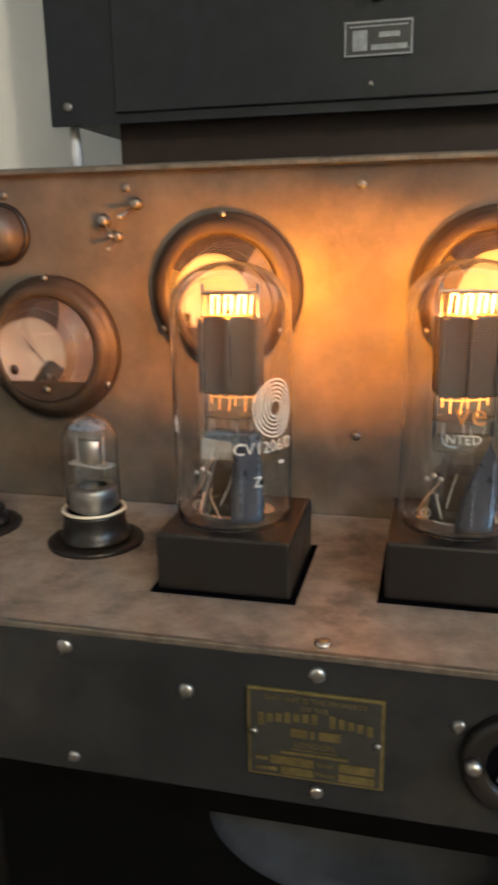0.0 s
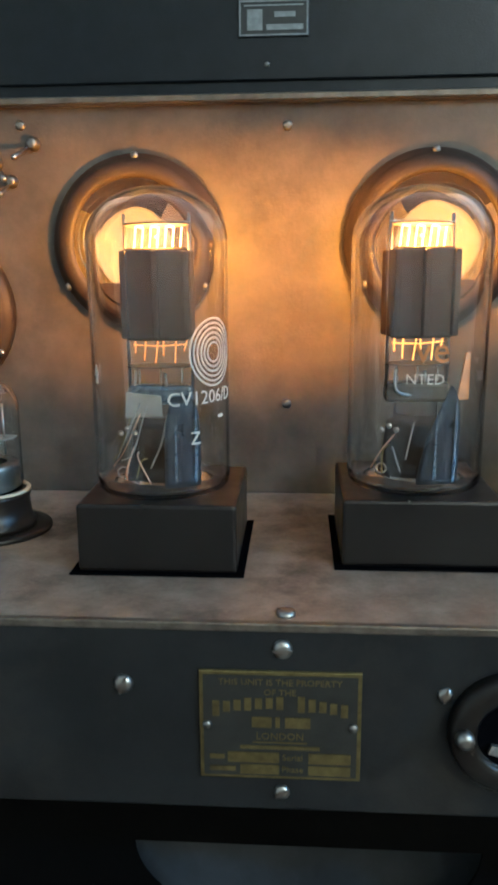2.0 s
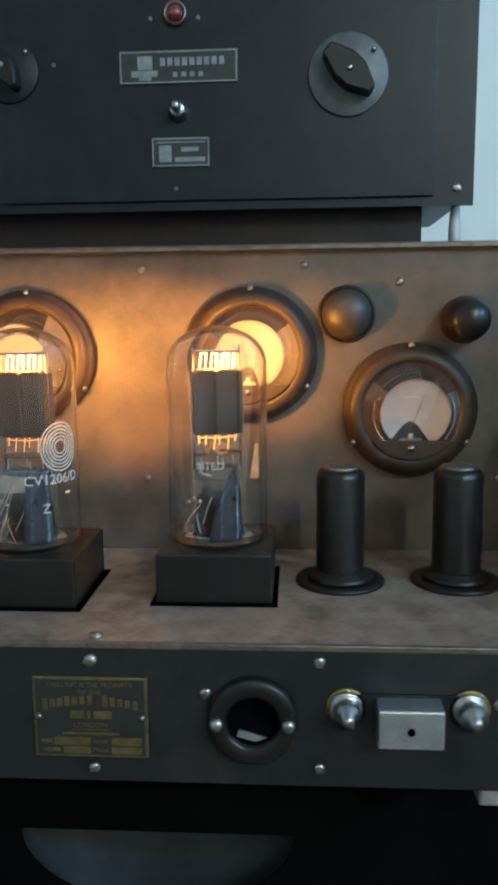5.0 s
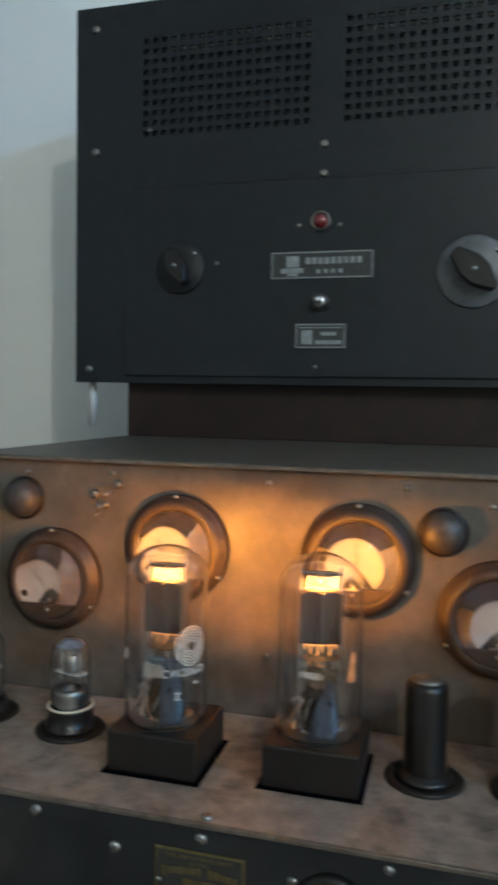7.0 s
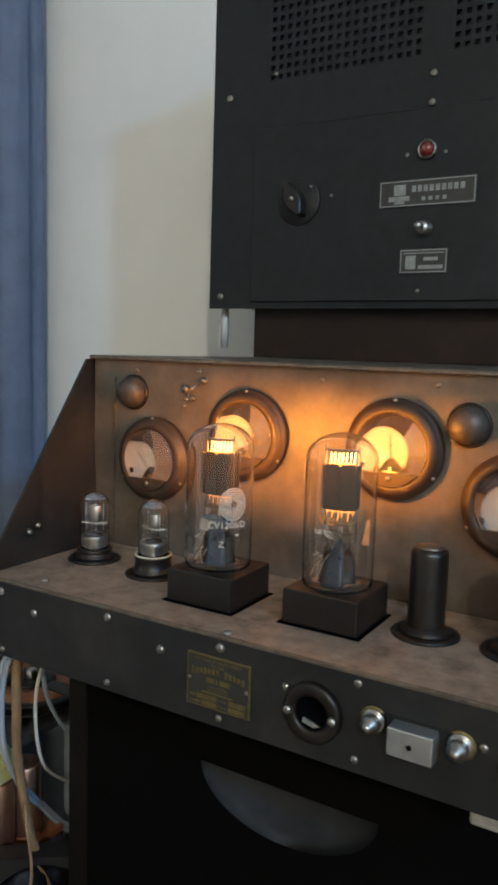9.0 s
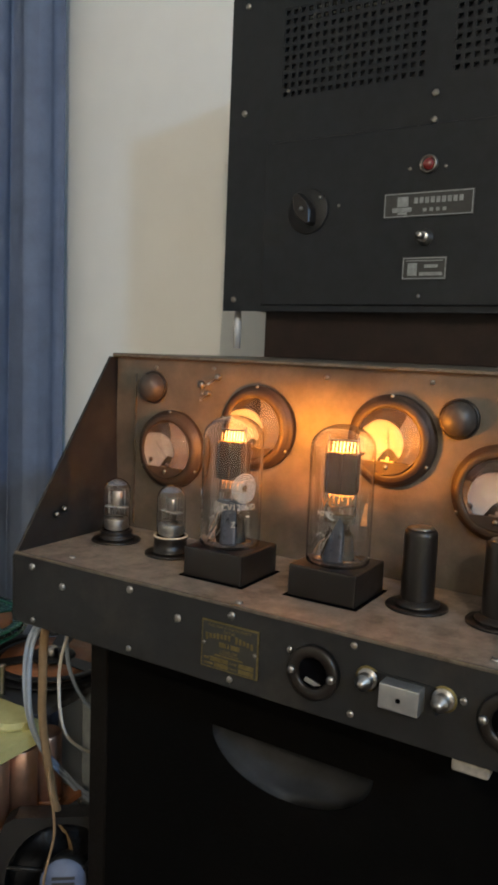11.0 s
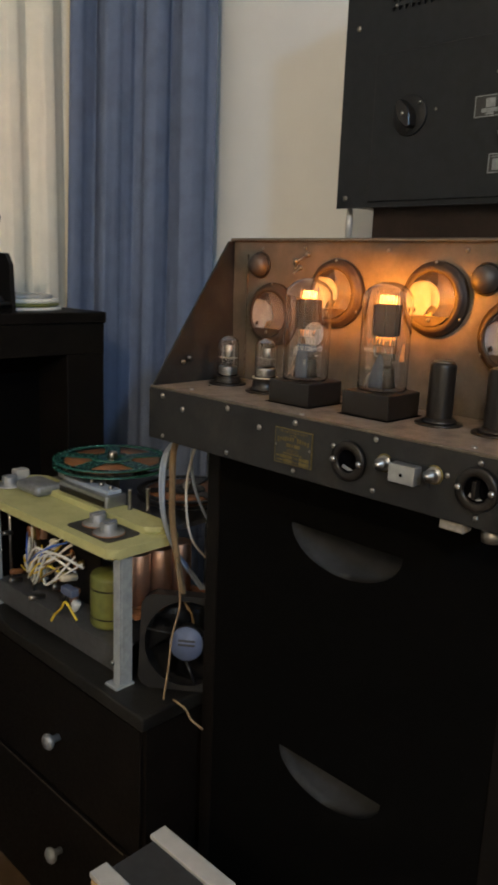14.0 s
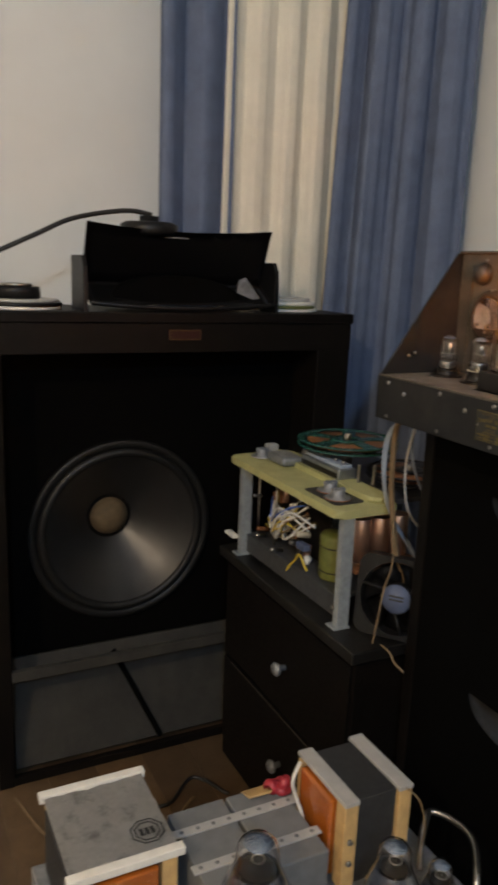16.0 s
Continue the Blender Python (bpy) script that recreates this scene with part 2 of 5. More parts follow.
def prism(outline, depth, m=None, bevel=0.0):
    """A flat outline in x and y, drawn out along z from 0 to depth."""
    bm = bmesh.new()
    a = [bm.verts.new((x, y, 0)) for x, y in outline]
    b = [bm.verts.new((x, y, depth)) for x, y in outline]
    n = len(a)
    bm.faces.new(a[::-1]), bm.faces.new(b)
    for i in range(n):
        bm.faces.new((a[i], a[(i + 1) % n], b[(i + 1) % n], b[i]))
    if bevel:
        bmesh.ops.bevel(bm, geom=list(bm.edges), offset=bevel, segments=1, profile=0.5, affect="EDGES")
    bmesh.ops.recalc_face_normals(bm, faces=bm.faces)
    if m is not None:
        bmesh.ops.transform(bm, matrix=m, verts=bm.verts)
    return bm


def smooth_path(points, steps=6):
    pts = [Vector(p) for p in points]
    ext = [pts[0] * 2 - pts[1]] + pts + [pts[-1] * 2 - pts[-2]]
    out = []
    for i in range(1, len(ext) - 2):
        p0, p1, p2, p3 = ext[i - 1:i + 3]
        for s in range(steps):
            t = s / steps
            out.append(0.5 * (2 * p1 + (p2 - p0) * t + (2 * p0 - 5 * p1 + 4 * p2 - p3) * t * t + (3 * p1 - p0 - 3 * p2 + p3) * t ** 3))
    return out + [pts[-1]]


def sweep(bm, points, r, sides=8, steps=6):
    path = smooth_path(points, steps) if steps > 1 else [Vector(p) for p in points]
    rings, up = [], Vector((0.13, 0.31, 0.94))
    for i, p in enumerate(path):
        d = (path[min(i + 1, len(path) - 1)] - path[max(i - 1, 0)]).normalized()
        side = d.cross(up)
        if side.length < 1e-3:
            side = d.cross(Vector((1, 0, 0)))
        side.normalize()
        top = side.cross(d).normalized()
        up = top
        rings.append([bm.verts.new(p + r * (math.cos(2 * math.pi * k / sides) * side + math.sin(2 * math.pi * k / sides) * top)) for k in range(sides)])
    for a, b in zip(rings, rings[1:]):
        for k in range(sides):
            f = bm.faces.new((a[k], a[(k + 1) % sides], b[(k + 1) % sides], b[k]))
            f.smooth = True
    bm.faces.new(rings[0][::-1]), bm.faces.new(rings[-1])
    return bm


def swept(points, r, sides=8, steps=6):
    return sweep(bmesh.new(), points, r, sides, steps)


def part(name, bm, mat, parent=None, label="", at=None):
    me = bpy.data.meshes.new(name)
    bmesh.ops.recalc_face_normals(bm, faces=bm.faces)
    bm.to_mesh(me)
    bm.free()
    me.materials.append(mat)
    ob = new(name, me)
    ob.parent = parent
    if at is not None:
        ob.matrix_basis = at
    if label:
        ob["label"] = label
    return ob


def share(ob, parent, m):
    """Another object on the same mesh."""
    o = new(ob.name.split(".")[0], ob.data)
    o.parent = parent
    o.matrix_basis = m
    return o


def thing(name, m, label, category, group="", kind=""):
    ob = new(name)
    ob.matrix_basis = m if isinstance(m, Matrix) else pose(*m)
    ob.empty_display_size = 0.02
    return tagged(ob, label, category, group, kind)


def structure(name, bm, mat, label="", category=""):
    ob = part(name, bm, mat)
    return tagged(ob, label, category, "", "structure")


def words(text, size, m, depth=0.0002, align="CENTER"):
    cu = bpy.data.curves.new("words", "FONT")
    cu.body, cu.size, cu.extrude, cu.align_x, cu.align_y = text, size, depth, align, "CENTER"
    cu.resolution_u = 2
    ob = bpy.data.objects.new("words", cu)
    scene.collection.objects.link(ob)
    me = bpy.data.meshes.new_from_object(ob.evaluated_get(bpy.context.evaluated_depsgraph_get()))
    bm = bmesh.new()
    bm.from_mesh(me)
    bpy.data.objects.remove(ob)
    bpy.data.curves.remove(cu)
    bpy.data.meshes.remove(me)
    bmesh.ops.transform(bm, matrix=m, verts=bm.verts)
    return bm


FRONT = pose(0, 0, 0, 90)  # turns flat x-y work to face -y, its z towards the viewer

# ---- the room ----
DX, DY = -0.02, 0.242  # the amplifier's middle and front
DECKZ, BASEZ, TOPZ, PANELY = 0.946, 0.8812, 1.127, 0.385
structure("floor", boxes((-1.3, 3.2, -2.8, 1.1, -0.12, -0.002)), FLOOR, "dark brown wooden floor", "floor")
structure("wall_back", boxes((-1.35, 3.2, 0.93, 1.08, 0, 2.7)), WALLPAINT, "white painted plaster wall behind the equipment", "wall")
structure("wall_left", boxes((-1.35, -1.2, -2.8, 0.93, 0, 2.7)), WALLPAINT, "white painted plaster wall beside the window", "wall")
structure("wall_right", boxes((3.2, 3.35, -2.8, 1.08, 0, 2.7)), WALLPAINT, "white painted wall", "wall")
structure("wall_front", boxes((-1.35, 3.35, -2.95, -2.8, 0, 2.7)), WALLPAINT, "white painted wall", "wall")
structure("ceiling", boxes((-1.35, 3.35, -2.95, 1.08, 2.7, 2.8)), CEILING, "white ceiling", "ceiling")

# ---- the big valve amplifier ----
def slot_screw(r=0.0032, h=0.0018):
    """A slotted dome-head screw, its axis along z."""
    bm = turned([(0, 0), (r, 0), (r, h * 0.3), (r * 0.86, h * 0.75), (r * 0.5, h), (0, h)], 16)
    box(bm, -r * 0.95, r * 0.95, -r * 0.13, r * 0.13, h * 0.82, h * 1.03)
    return bm


def ring(r0, r1, h, segs=40, edge=0.0012):
    return turned([(r0, 0), (r1, 0), (r1, h - edge), (r1 - edge, h), (r0 + edge, h), (r0, h - edge)], segs, None, True)


A0 = Vector((DX, 0.40, BASEZ))
amp = thing("valve_amplifier", (A0.x, A0.y, A0.z), "large black metal valve amplifier with sloping cheeks and four meters", "amplifier")
OFF = Matrix.Translation(-A0)
XL, XR = -0.254, 0.214


def amp_part(name, bm, mat, label="", parent=None):
    return part(name, bm, mat, parent or amp, label, OFF if parent is None else None)


amp_part("front_panel", boxes((XL, XR, DY, DY + 0.004, BASEZ, DECKZ - 0.0015), bevel=0.0008), PAINT, "dark grey-black painted front panel")
amp_part("bottom_plate", boxes((XL, XR, DY + 0.004, 0.398, BASEZ, BASEZ + 0.003)), PAINT)
amp_part("deck", boxes((XL + 0.003, XR - 0.003, DY + 0.002, PANELY, DECKZ - 0.003, DECKZ), bevel=0.0008), DECK, "worn brown-grey metal deck")
amp_part("edge_strip", boxes((XL, XR, DY - 0.0008, DY + 0.002, DECKZ - 0.0022, DECKZ + 0.0006), bevel=0.0005), EDGE, "rubbed bright front edge")
amp_part("back_panel", boxes((XL - 0.008, XR + 0.008, PANELY, PANELY + 0.004, DECKZ, TOPZ - 0.004)), PANEL, "dark bronze-brown meter panel")
amp_part("top_cover", boxes((XL - 0.012, XR + 0.012, PANELY - 0.004, 0.86, TOPZ - 0.004, TOPZ), bevel=0.001), PANEL, "brown-grey flat top")
amp_part("rear_case", boxes((XL - 0.012, XR + 0.012, 0.399, 0.85, BASEZ, TOPZ - 0.004), bevel=0.001), PAINT)
amp_part("top_lip", boxes((XL - 0.01, XR + 0.01, PANELY - 0.0052, PANELY - 0.004, TOPZ - 0.0030, TOPZ - 0.0010)), EDGE)
slope = [(DY, BASEZ), (DY, DECKZ - 0.004), (DY + 0.004, DECKZ), (PANELY - 0.006, TOPZ - 0.004), (0.398, TOPZ - 0.004), (0.398, BASEZ)]
for side, x in (("left", XL - 0.003), ("right", XR)):
    wide = -0.012 if side == "left" else 0.012
    bm = prism(slope, 0.003, Matrix(((0, 0, 1, x), (1, 0, 0, 0), (0, 1, 0, 0), (0, 0, 0, 1))))
    for v in bm.verts:
        if v.co.z > DECKZ:
            v.co.x += wide * (v.co.z - DECKZ) / (TOPZ - DECKZ)
    amp_part("cheek", bm, PAINT, "sloping side cheek")

screw_mesh = amp_part("screw", slot_screw(), NICKEL)
screw_mesh.matrix_basis = OFF @ Matrix.Translation((-0.069, DY, 0.925)) @ FRONT @ pose(0, 0, 0, 0, 0, 70)
for i, (x, z) in enumerate(((-0.019, 0.938), (-0.019, 0.888), (-0.118, 0.938), (-0.194, 0.925), (-0.231, 0.936), (-0.230, 0.887), (-0.118, 0.888), (0.031, 0.924), (0.0800, 0.939), (0.0800, 0.890), (0.186, 0.938), (0.186, 0.890), (0.156, 0.921), (0.205, 0.936))):
    share(screw_mesh, amp, OFF @ Matrix.Translation((x, DY, z)) @ FRONT @ Matrix.Scale(0.8 if z < 0.9 or x > 0.02 else 1.0, 4) @ pose(0, 0, 0, 0, 0, 37 * i))
for x, y in ((-0.018, 0.2495), (-0.20, 0.26), (0.17, 0.258)):
    share(screw_mesh, amp, OFF @ Matrix.Translation((x, y, DECKZ)) @ pose(0, 0, 0, 0, 0, x * 900))
small_screw = amp_part("screw", slot_screw(0.0022, 0.0014), DULL_NICKEL)
small_screw.matrix_basis = OFF @ Matrix.Translation((-0.211, 0.300, DECKZ))
for x, z in ((-0.14, 1.116), (-0.115, 1.085), (-0.02, 1.114), (0.075, 1.115), (0.13, 1.105), (0.19, 1.112), (-0.21, 1.114), (-0.02, 0.99), (0.19, 0.99)):
    share(small_screw, amp, OFF @ Matrix.Translation((x, PANELY, z)) @ FRONT)

# name plate
plate = part("name_plate", boxes((-0.0253, 0.0253, -0.0012, 0, -0.0187, 0.0187), bevel=0.0003), BRASS, amp, "aged brass name plate with black enamel", OFF @ Matrix.Translation((-0.0197, DY, 0.9122)))
part("enamel_field", boxes((-0.0240, 0.0240, -0.0016, -0.0011, -0.0174, 0.0174)), ENAMEL, plate)
LET = pose(0, -0.0016, 0, 90)
bm = words("THIS UNIT IS THE PROPERTY", 0.0030, LET @ pose(0, 0.0152, 0))
for text, size, x, y in (("OF THE", 0.0030, 0, 0.0118), ("LONDON", 0.0034, 0, -0.0034), ("Serial", 0.0030, 0.0040, -0.0108), ("Phase", 0.0030, 0.0040, -0.0150)):
    extra = words(text, size, LET @ pose(x, y, 0))
    tmp = bpy.data.meshes.new("t")
    extra.to_mesh(tmp)
    bm.from_mesh(tmp)
    extra.free()
    bpy.data.meshes.remove(tmp)
# the maker's name as plain arched bars
for i in range(13):
    if i == 7:
        continue
    x = -0.0200 + i * 0.00333
    z = 0.0062 + 0.0022 * (1 - (x / 0.02) ** 2)
    h = 0.0028 if i in (0, 8) else 0.0019 + 0.0004 * (i % 3 == 0)
    box(bm, x - 0.0011, x + 0.0011, -0.0019, -0.0015, z - h, z + h * 0.9)
for x0, x1 in ((-0.0088, -0.0026), (-0.0014, 0.0, ), (0.0016, 0.0095)):
    box(bm, x0, x1, -0.0019, -0.0015, -0.0002, 0.0034)
box(bm, -0.0085, 0.0085, -0.0019, -0.0015, -0.0056, -0.0052)
box(bm, -0.0125, 0.0125, -0.0019, -0.0015, -0.0078, -0.0066)
for x0, x1, z0, z1 in ((-0.0165, -0.0002, -0.0126, -0.0090), (-0.0125, -0.0002, -0.0167, -0.0134), (0.0090, 0.0222, -0.0126, -0.0090), (0.0090, 0.0222, -0.0167, -0.0134), (-0.0222, -0.0175, -0.0116, -0.0100), (-0.0222, -0.0140, -0.0158, -0.0142)):
    box(bm, x0, x1, -0.0019, -0.0015, z0, z1)
part("raised_lettering", bm, BRASS, plate, "worn gold lettering and blank boxes")
for x in (-0.0228, 0.0228):
    part("rivet", turned([(0, 0), (0.0016, 0), (0.0013, 0.0008), (0, 0.0011)], 12, pose(x, -0.0016, 0.0003, 90)), DULL_NICKEL, plate)

# voltage selector sockets
for x, z in ((0.0515, 0.913), (0.1855, 0.9155)):
    sel = part("selector_socket", ring(0.0112, 0.0195, 0.0055, 48), BAKELITE, amp, "round black bakelite selector socket", OFF @ Matrix.Translation((x, DY, z)) @ FRONT)
    part("recess", turned([(0, 0.0004), (0.0113, 0.0004), (0.0113, 0.003), (0.0111, 0.003), (0.0111, 0.0008), (0, 0.0008)], 32), PITCH, sel)
    # the socket's glint is added as a bright sliver
    part("glint_plate", prism([(-0.007, -0.0075), (0.001, -0.0098), (0.006, -0.008), (0.0, -0.0062), (-0.006, -0.0045)], 0.0012, pose(0, 0, 0.0012)), ALU, sel, "bright sliver shaped as the glint inside the socket")
    for sx in (-0.0153, 0.0153):
        part("socket_screw", turned([(0, 0), (0.0030, 0), (0.0030, 0.0015), (0.0026, 0.0032), (0.001, 0.0037), (0, 0.0037)], 14, pose(sx, 0, 0.0052)), NICKEL, sel)
    if x > 0.1:
        part("pointer", boxes((-0.002, 0.002, -0.008, 0.008, 0.0008, 0.008), bevel=0.0008), BAKELITE, sel)

# terminals and the bright switch cover
for x in (0.0915, 0.1435):
    post = part("terminal", turned([(0, 0), (0.0075, 0), (0.0075, 0.002), (0.0066, 0.0025), (0.0052, 0.0025), (0.0052, 0.006), (0.0058, 0.0064), (0.0058, 0.010), (0.0030, 0.011), (0.0030, 0.014), (0, 0.0148)], 12), NICKEL, amp, "nickel screw terminal", OFF @ Matrix.Translation((x, DY, 0.919)) @ FRONT)
    part("washer", ring(0.0035, 0.0088, 0.0012, 24, 0.0003), BRASS, post)
cover = part("switch_cover", boxes((-0.0135, 0.0135, -0.013, 0, -0.0085, 0.0085), bevel=0.0008), ALU, amp, "bright aluminium switch cover", OFF @ Matrix.Translation((0.1175, DY, 0.9155)))
# flat black disc drawn for the hole's darkness
part("cover_hole", turned([(0, 0), (0.0017, 0), (0.0017, 0.0002), (0, 0.0002)], 12, pose(0, -0.0130, -0.0005, 90)), PITCH, cover)
part("base_strip", boxes((-0.022, 0.022, -0.0012, 0, -0.0098, 0.0098)), PAINT, cover)
amp_part("terminal_block", boxes((0.150, 0.174, 0.246, 0.262, BASEZ - 0.010, BASEZ), bevel=0.0015), BEAD, "small ivory terminal block under the edge")
amp_part("cable_gland", turned([(0, 0), (0.008, 0), (0.0085, 0.004), (0.0085, 0.012), (0.006, 0.012), (0, 0.012)], 16, pose(0.196, 0.254, BASEZ - 0.012)), DULL_NICKEL)
amp_part("terminal_block", boxes((-0.226, -0.205, 0.30, 0.318, BASEZ - 0.010, BASEZ), bevel=0.0015), BEAD)


# meters
def dial_outline(r, chord, bump):
    a0 = math.asin(chord / r)
    pts = [(r * math.cos(a), r * math.sin(a)) for a in np.linspace(a0, math.pi - a0, 33)]
    x0 = r * math.cos(a0)
    for a in np.linspace(0, 1, 19)[1:-1]:
        x = -x0 + 2 * x0 * a
        d = abs(x) / (x0 * 0.62)
        pts.append((x, chord + (bump * 0.5 * (1 + math.cos(math.pi * min(1, d))))))
    return pts


def meter(x, z, angle, label, lit=0):
    body = part("meter", turned([(0.0280, 0), (0.0390, 0), (0.0390, 0.0045), (0.0384, 0.0060), (0.0368, 0.0068), (0.0360, 0.0085), (0.0335, 0.0112), (0.0300, 0.0118), (0.0280, 0.0108)], 64, None, True), BEZEL, amp, label, OFF @ Matrix.Translation((x, PANELY, z)) @ FRONT)
    inside = Matrix.Translation((0, 0, 0.0032))
    part("backplate", turned([(0, -0.0015), (0.0279, -0.0015), (0.0279, 0.0025), (0, 0.0025)], 48), ENAMEL, body, at=inside)
    part("dial", prism(dial_outline(0.0277, -0.0175, 0.012), 0.0012, pose(0, 0, 0.0026)), DIAL, body, "white dial card", inside)
    bm = bmesh.new()
    for r, w in ((0.0185, 0.0004), (0.0195, 0.00025)):
        angs = np.linspace(math.radians(32), math.radians(148), 33)
        for a, b in zip(angs, angs[1:]):
            q = [bm.verts.new((rr * math.cos(t), rr * math.sin(t) - 0.001, 0.00395)) for rr, t in ((r, a), (r + w, a), (r + w, b), (r, b))]
            bm.faces.new(q)
    for k in range(31):
        t = math.radians(32 + 116 * k / 30)
        long = 0.0024 if k % 5 == 0 else 0.0013
        c, s = math.cos(t), math.sin(t)
        q = [bm.verts.new((rr * c - o * s, rr * s + o * c - 0.001, 0.0040)) for rr, o in ((0.0185, -0.00012), (0.0185 + long, -0.00012), (0.0185 + long, 0.00012), (0.0185, 0.00012))]
        bm.faces.new(q)
    for k in range(4):
        t = math.radians(45 + 30 * k)
        box(bm, 0.0232 * math.cos(t) - 0.0011, 0.0232 * math.cos(t) + 0.0011, 0.0232 * math.sin(t) - 0.0017, 0.0232 * math.sin(t) - 0.0004, 0.0038, 0.004)
    box(bm, -0.0060, 0.0055, 0.0066, 0.0073, 0.0038, 0.004)
    for sx in (-1, 1):
        box(bm, sx * 0.0165 - 0.004, sx * 0.0165 + 0.004, -0.0142, -0.0138, 0.0038, 0.004)
    part("scale", bm, GREY_INK, body, at=inside)
    needle = boxes((-0.00022, 0.00022, -0.008, 0.0205, 0.0046, 0.0049))
    box(needle, -0.0007, 0.0007, 0.0118, 0.0135, 0.0045, 0.0050)
    part("needle", needle, INK, body, at=inside @ pose(0, -0.010, 0, 0, 0, angle))
    for sx in (-0.0195, 0.0195):
        part("dial_screw", turned([(0, 0), (0.0024, 0), (0.0024, 0.0006), (0.0016, 0.0016), (0, 0.002)], 14, pose(sx, -0.0105, 0.0038)), BAKELITE, body, at=inside)
    cover = prism([(0.0279 * math.cos(a), 0.0279 * math.sin(a)) for a in np.linspace(math.radians(180 + 38), math.radians(360 - 38), 25)], 0.0060, pose(0, 0, 0.004))
    part("lower_cover", cover, BEZEL, body, at=inside)
    bridge = boxes((-0.006, 0.006, -0.0175, -0.0155, 0.004, 0.0072), bevel=0.0006)
    box(bridge, -0.0012, 0.0012, -0.0165, -0.0128, 0.0042, 0.0065)
    part("pivot_bridge", bridge, NICKEL, body, at=inside)
    part("zero_screw", turned([(0, 0), (0.0022, 0), (0.0018, 0.001), (0, 0.0013)], 12, pose(0, -0.0215, 0.0100)), DULL_NICKEL, body, at=inside)
    pane = part("meter_glass", turned([(0, 0.0104), (0.0279, 0.0104), (0.0279, 0.0112), (0, 0.0112)], 48), GLASS, body)
    pane.visible_shadow = False
    for a in (90, 210, 330):
        part("flange_screw", turned([(0, 0), (0.0019, 0), (0.0015, 0.0009), (0, 0.0012)], 12, pose(0.0376 * math.cos(math.radians(a)), 0.0376 * math.sin(math.radians(a)), 0.0062)), DULL_NICKEL, body)


meter(-0.187, 1.0335, 40, "round black meter with a white dial")
meter(-0.0875, 1.0640, 35, "round black meter with a white dial")
meter(0.0440, 1.0645, 5, "round black meter with a white dial, lit orange")
meter(0.1365, 1.0315, -22, "round black meter with a white dial")

# knobs on the meter panel
for x, z in ((0.0995, 1.0870), (-0.2130, 1.0940)):
    knob = part("knob", turned([(0, 0), (0.0145, 0), (0.0145, 0.003), (0.0135, 0.0085), (0.0105, 0.013), (0.006, 0.0152), (0, 0.016)], 32), KNOBGREY, amp, "domed dull grey knob", OFF @ Matrix.Translation((x, PANELY, z)) @ FRONT)
    part("skirt", ring(0.0143, 0.0165, 0.003, 32, 0.0008), BAKELITE, knob)
part("knob", turned([(0, 0), (0.013, 0), (0.0135, 0.006), (0.011, 0.022), (0.009, 0.026), (0, 0.027)], 24), BAKELITE, amp, "tall black bakelite knob", OFF @ Matrix.Translation((0.166, PANELY, 1.083)) @ FRONT)
for x, z, tilt, big in ((-0.1530, 1.1000, 35, 0.7), (-0.1345, 1.1080, -30, 0.6), (-0.1455, 1.0920, -10, 0.55)):
    toggle = part("toggle_switch", turned([(0, 0), (0.0055, 0), (0.0055, 0.0015), (0.0042, 0.003), (0.0042, 0.006), (0.0026, 0.0066), (0, 0.0066)], 8), DULL_NICKEL, amp, "small nickel toggle switch", OFF @ Matrix.Translation((x, PANELY, z)) @ FRONT @ Matrix.Scale(big, 4))
    part("lever", turned([(0, 0.006), (0.0012, 0.006), (0.0018, 0.019), (0.0022, 0.0225), (0.0014, 0.0242), (0, 0.0246)], 12, pose(0, 0, 0, 30, tilt, 0)), NICKEL, toggle)
for y, z in ((0.292, 0.972), (0.302, 0.976)):
    amp_part("wing_nut", turned([(0, 0), (0.003, 0), (0.003, 0.002), (0.0018, 0.004), (0, 0.0045)], 12, pose(XL, y, z, 0, 90, 0)), DULL_NICKEL)
amp_part("panel_strip", boxes((-0.236, -0.2352, PANELY - 0.002, PANELY, DECKZ + 0.004, TOPZ - 0.02)), EDGE)

# square sockets for the power valves
for x, y in ((-0.0645, 0.3085), (0.030, 0.3175)):
    bm = boxes((-0.0285, 0.0285, -0.0285, 0.0285, 0.0005, 0.0255), bevel=0.0012)
    sock = part("valve_socket", bm, BAKELITE, amp, "square black bakelite valve socket", OFF @ Matrix.Translation((x, y, DECKZ)))
    # black sheet laid on the deck for the opening's darkness
    part("cutout", boxes((-0.0312, 0.0312, -0.0312, 0.0312, 0.0002, 0.0008)), PITCH, sock, "black sheet for the darkness of the deck opening")
for x, y in ((-0.213, 0.332), (-0.142, 0.326), (0.0935, 0.327), (0.1545, 0.328)):
    part("valve_hole", ring(0.0155, 0.0235, 0.002, 40, 0.0006), BAKELITE, amp, "", OFF @ Matrix.Translation((x, y, DECKZ)))


# ---- valves ----
def wrapped(bm, r, turn):
    """Bends flat x-y work round an upright cylinder of radius r, facing -y turned by turn degrees."""
    for v in bm.verts:
        a = v.co.x / r + radians(turn) - math.pi / 2
        rr = r + 0.0001 + v.co.z
        v.co = Vector((rr * math.cos(a), rr * math.sin(a), v.co.y))
    return bm


def merge(bm, extra):
    tmp = bpy.data.meshes.new("t")
    extra.to_mesh(tmp)
    bm.from_mesh(tmp)
    extra.free()
    bpy.data.meshes.remove(tmp)
    return bm


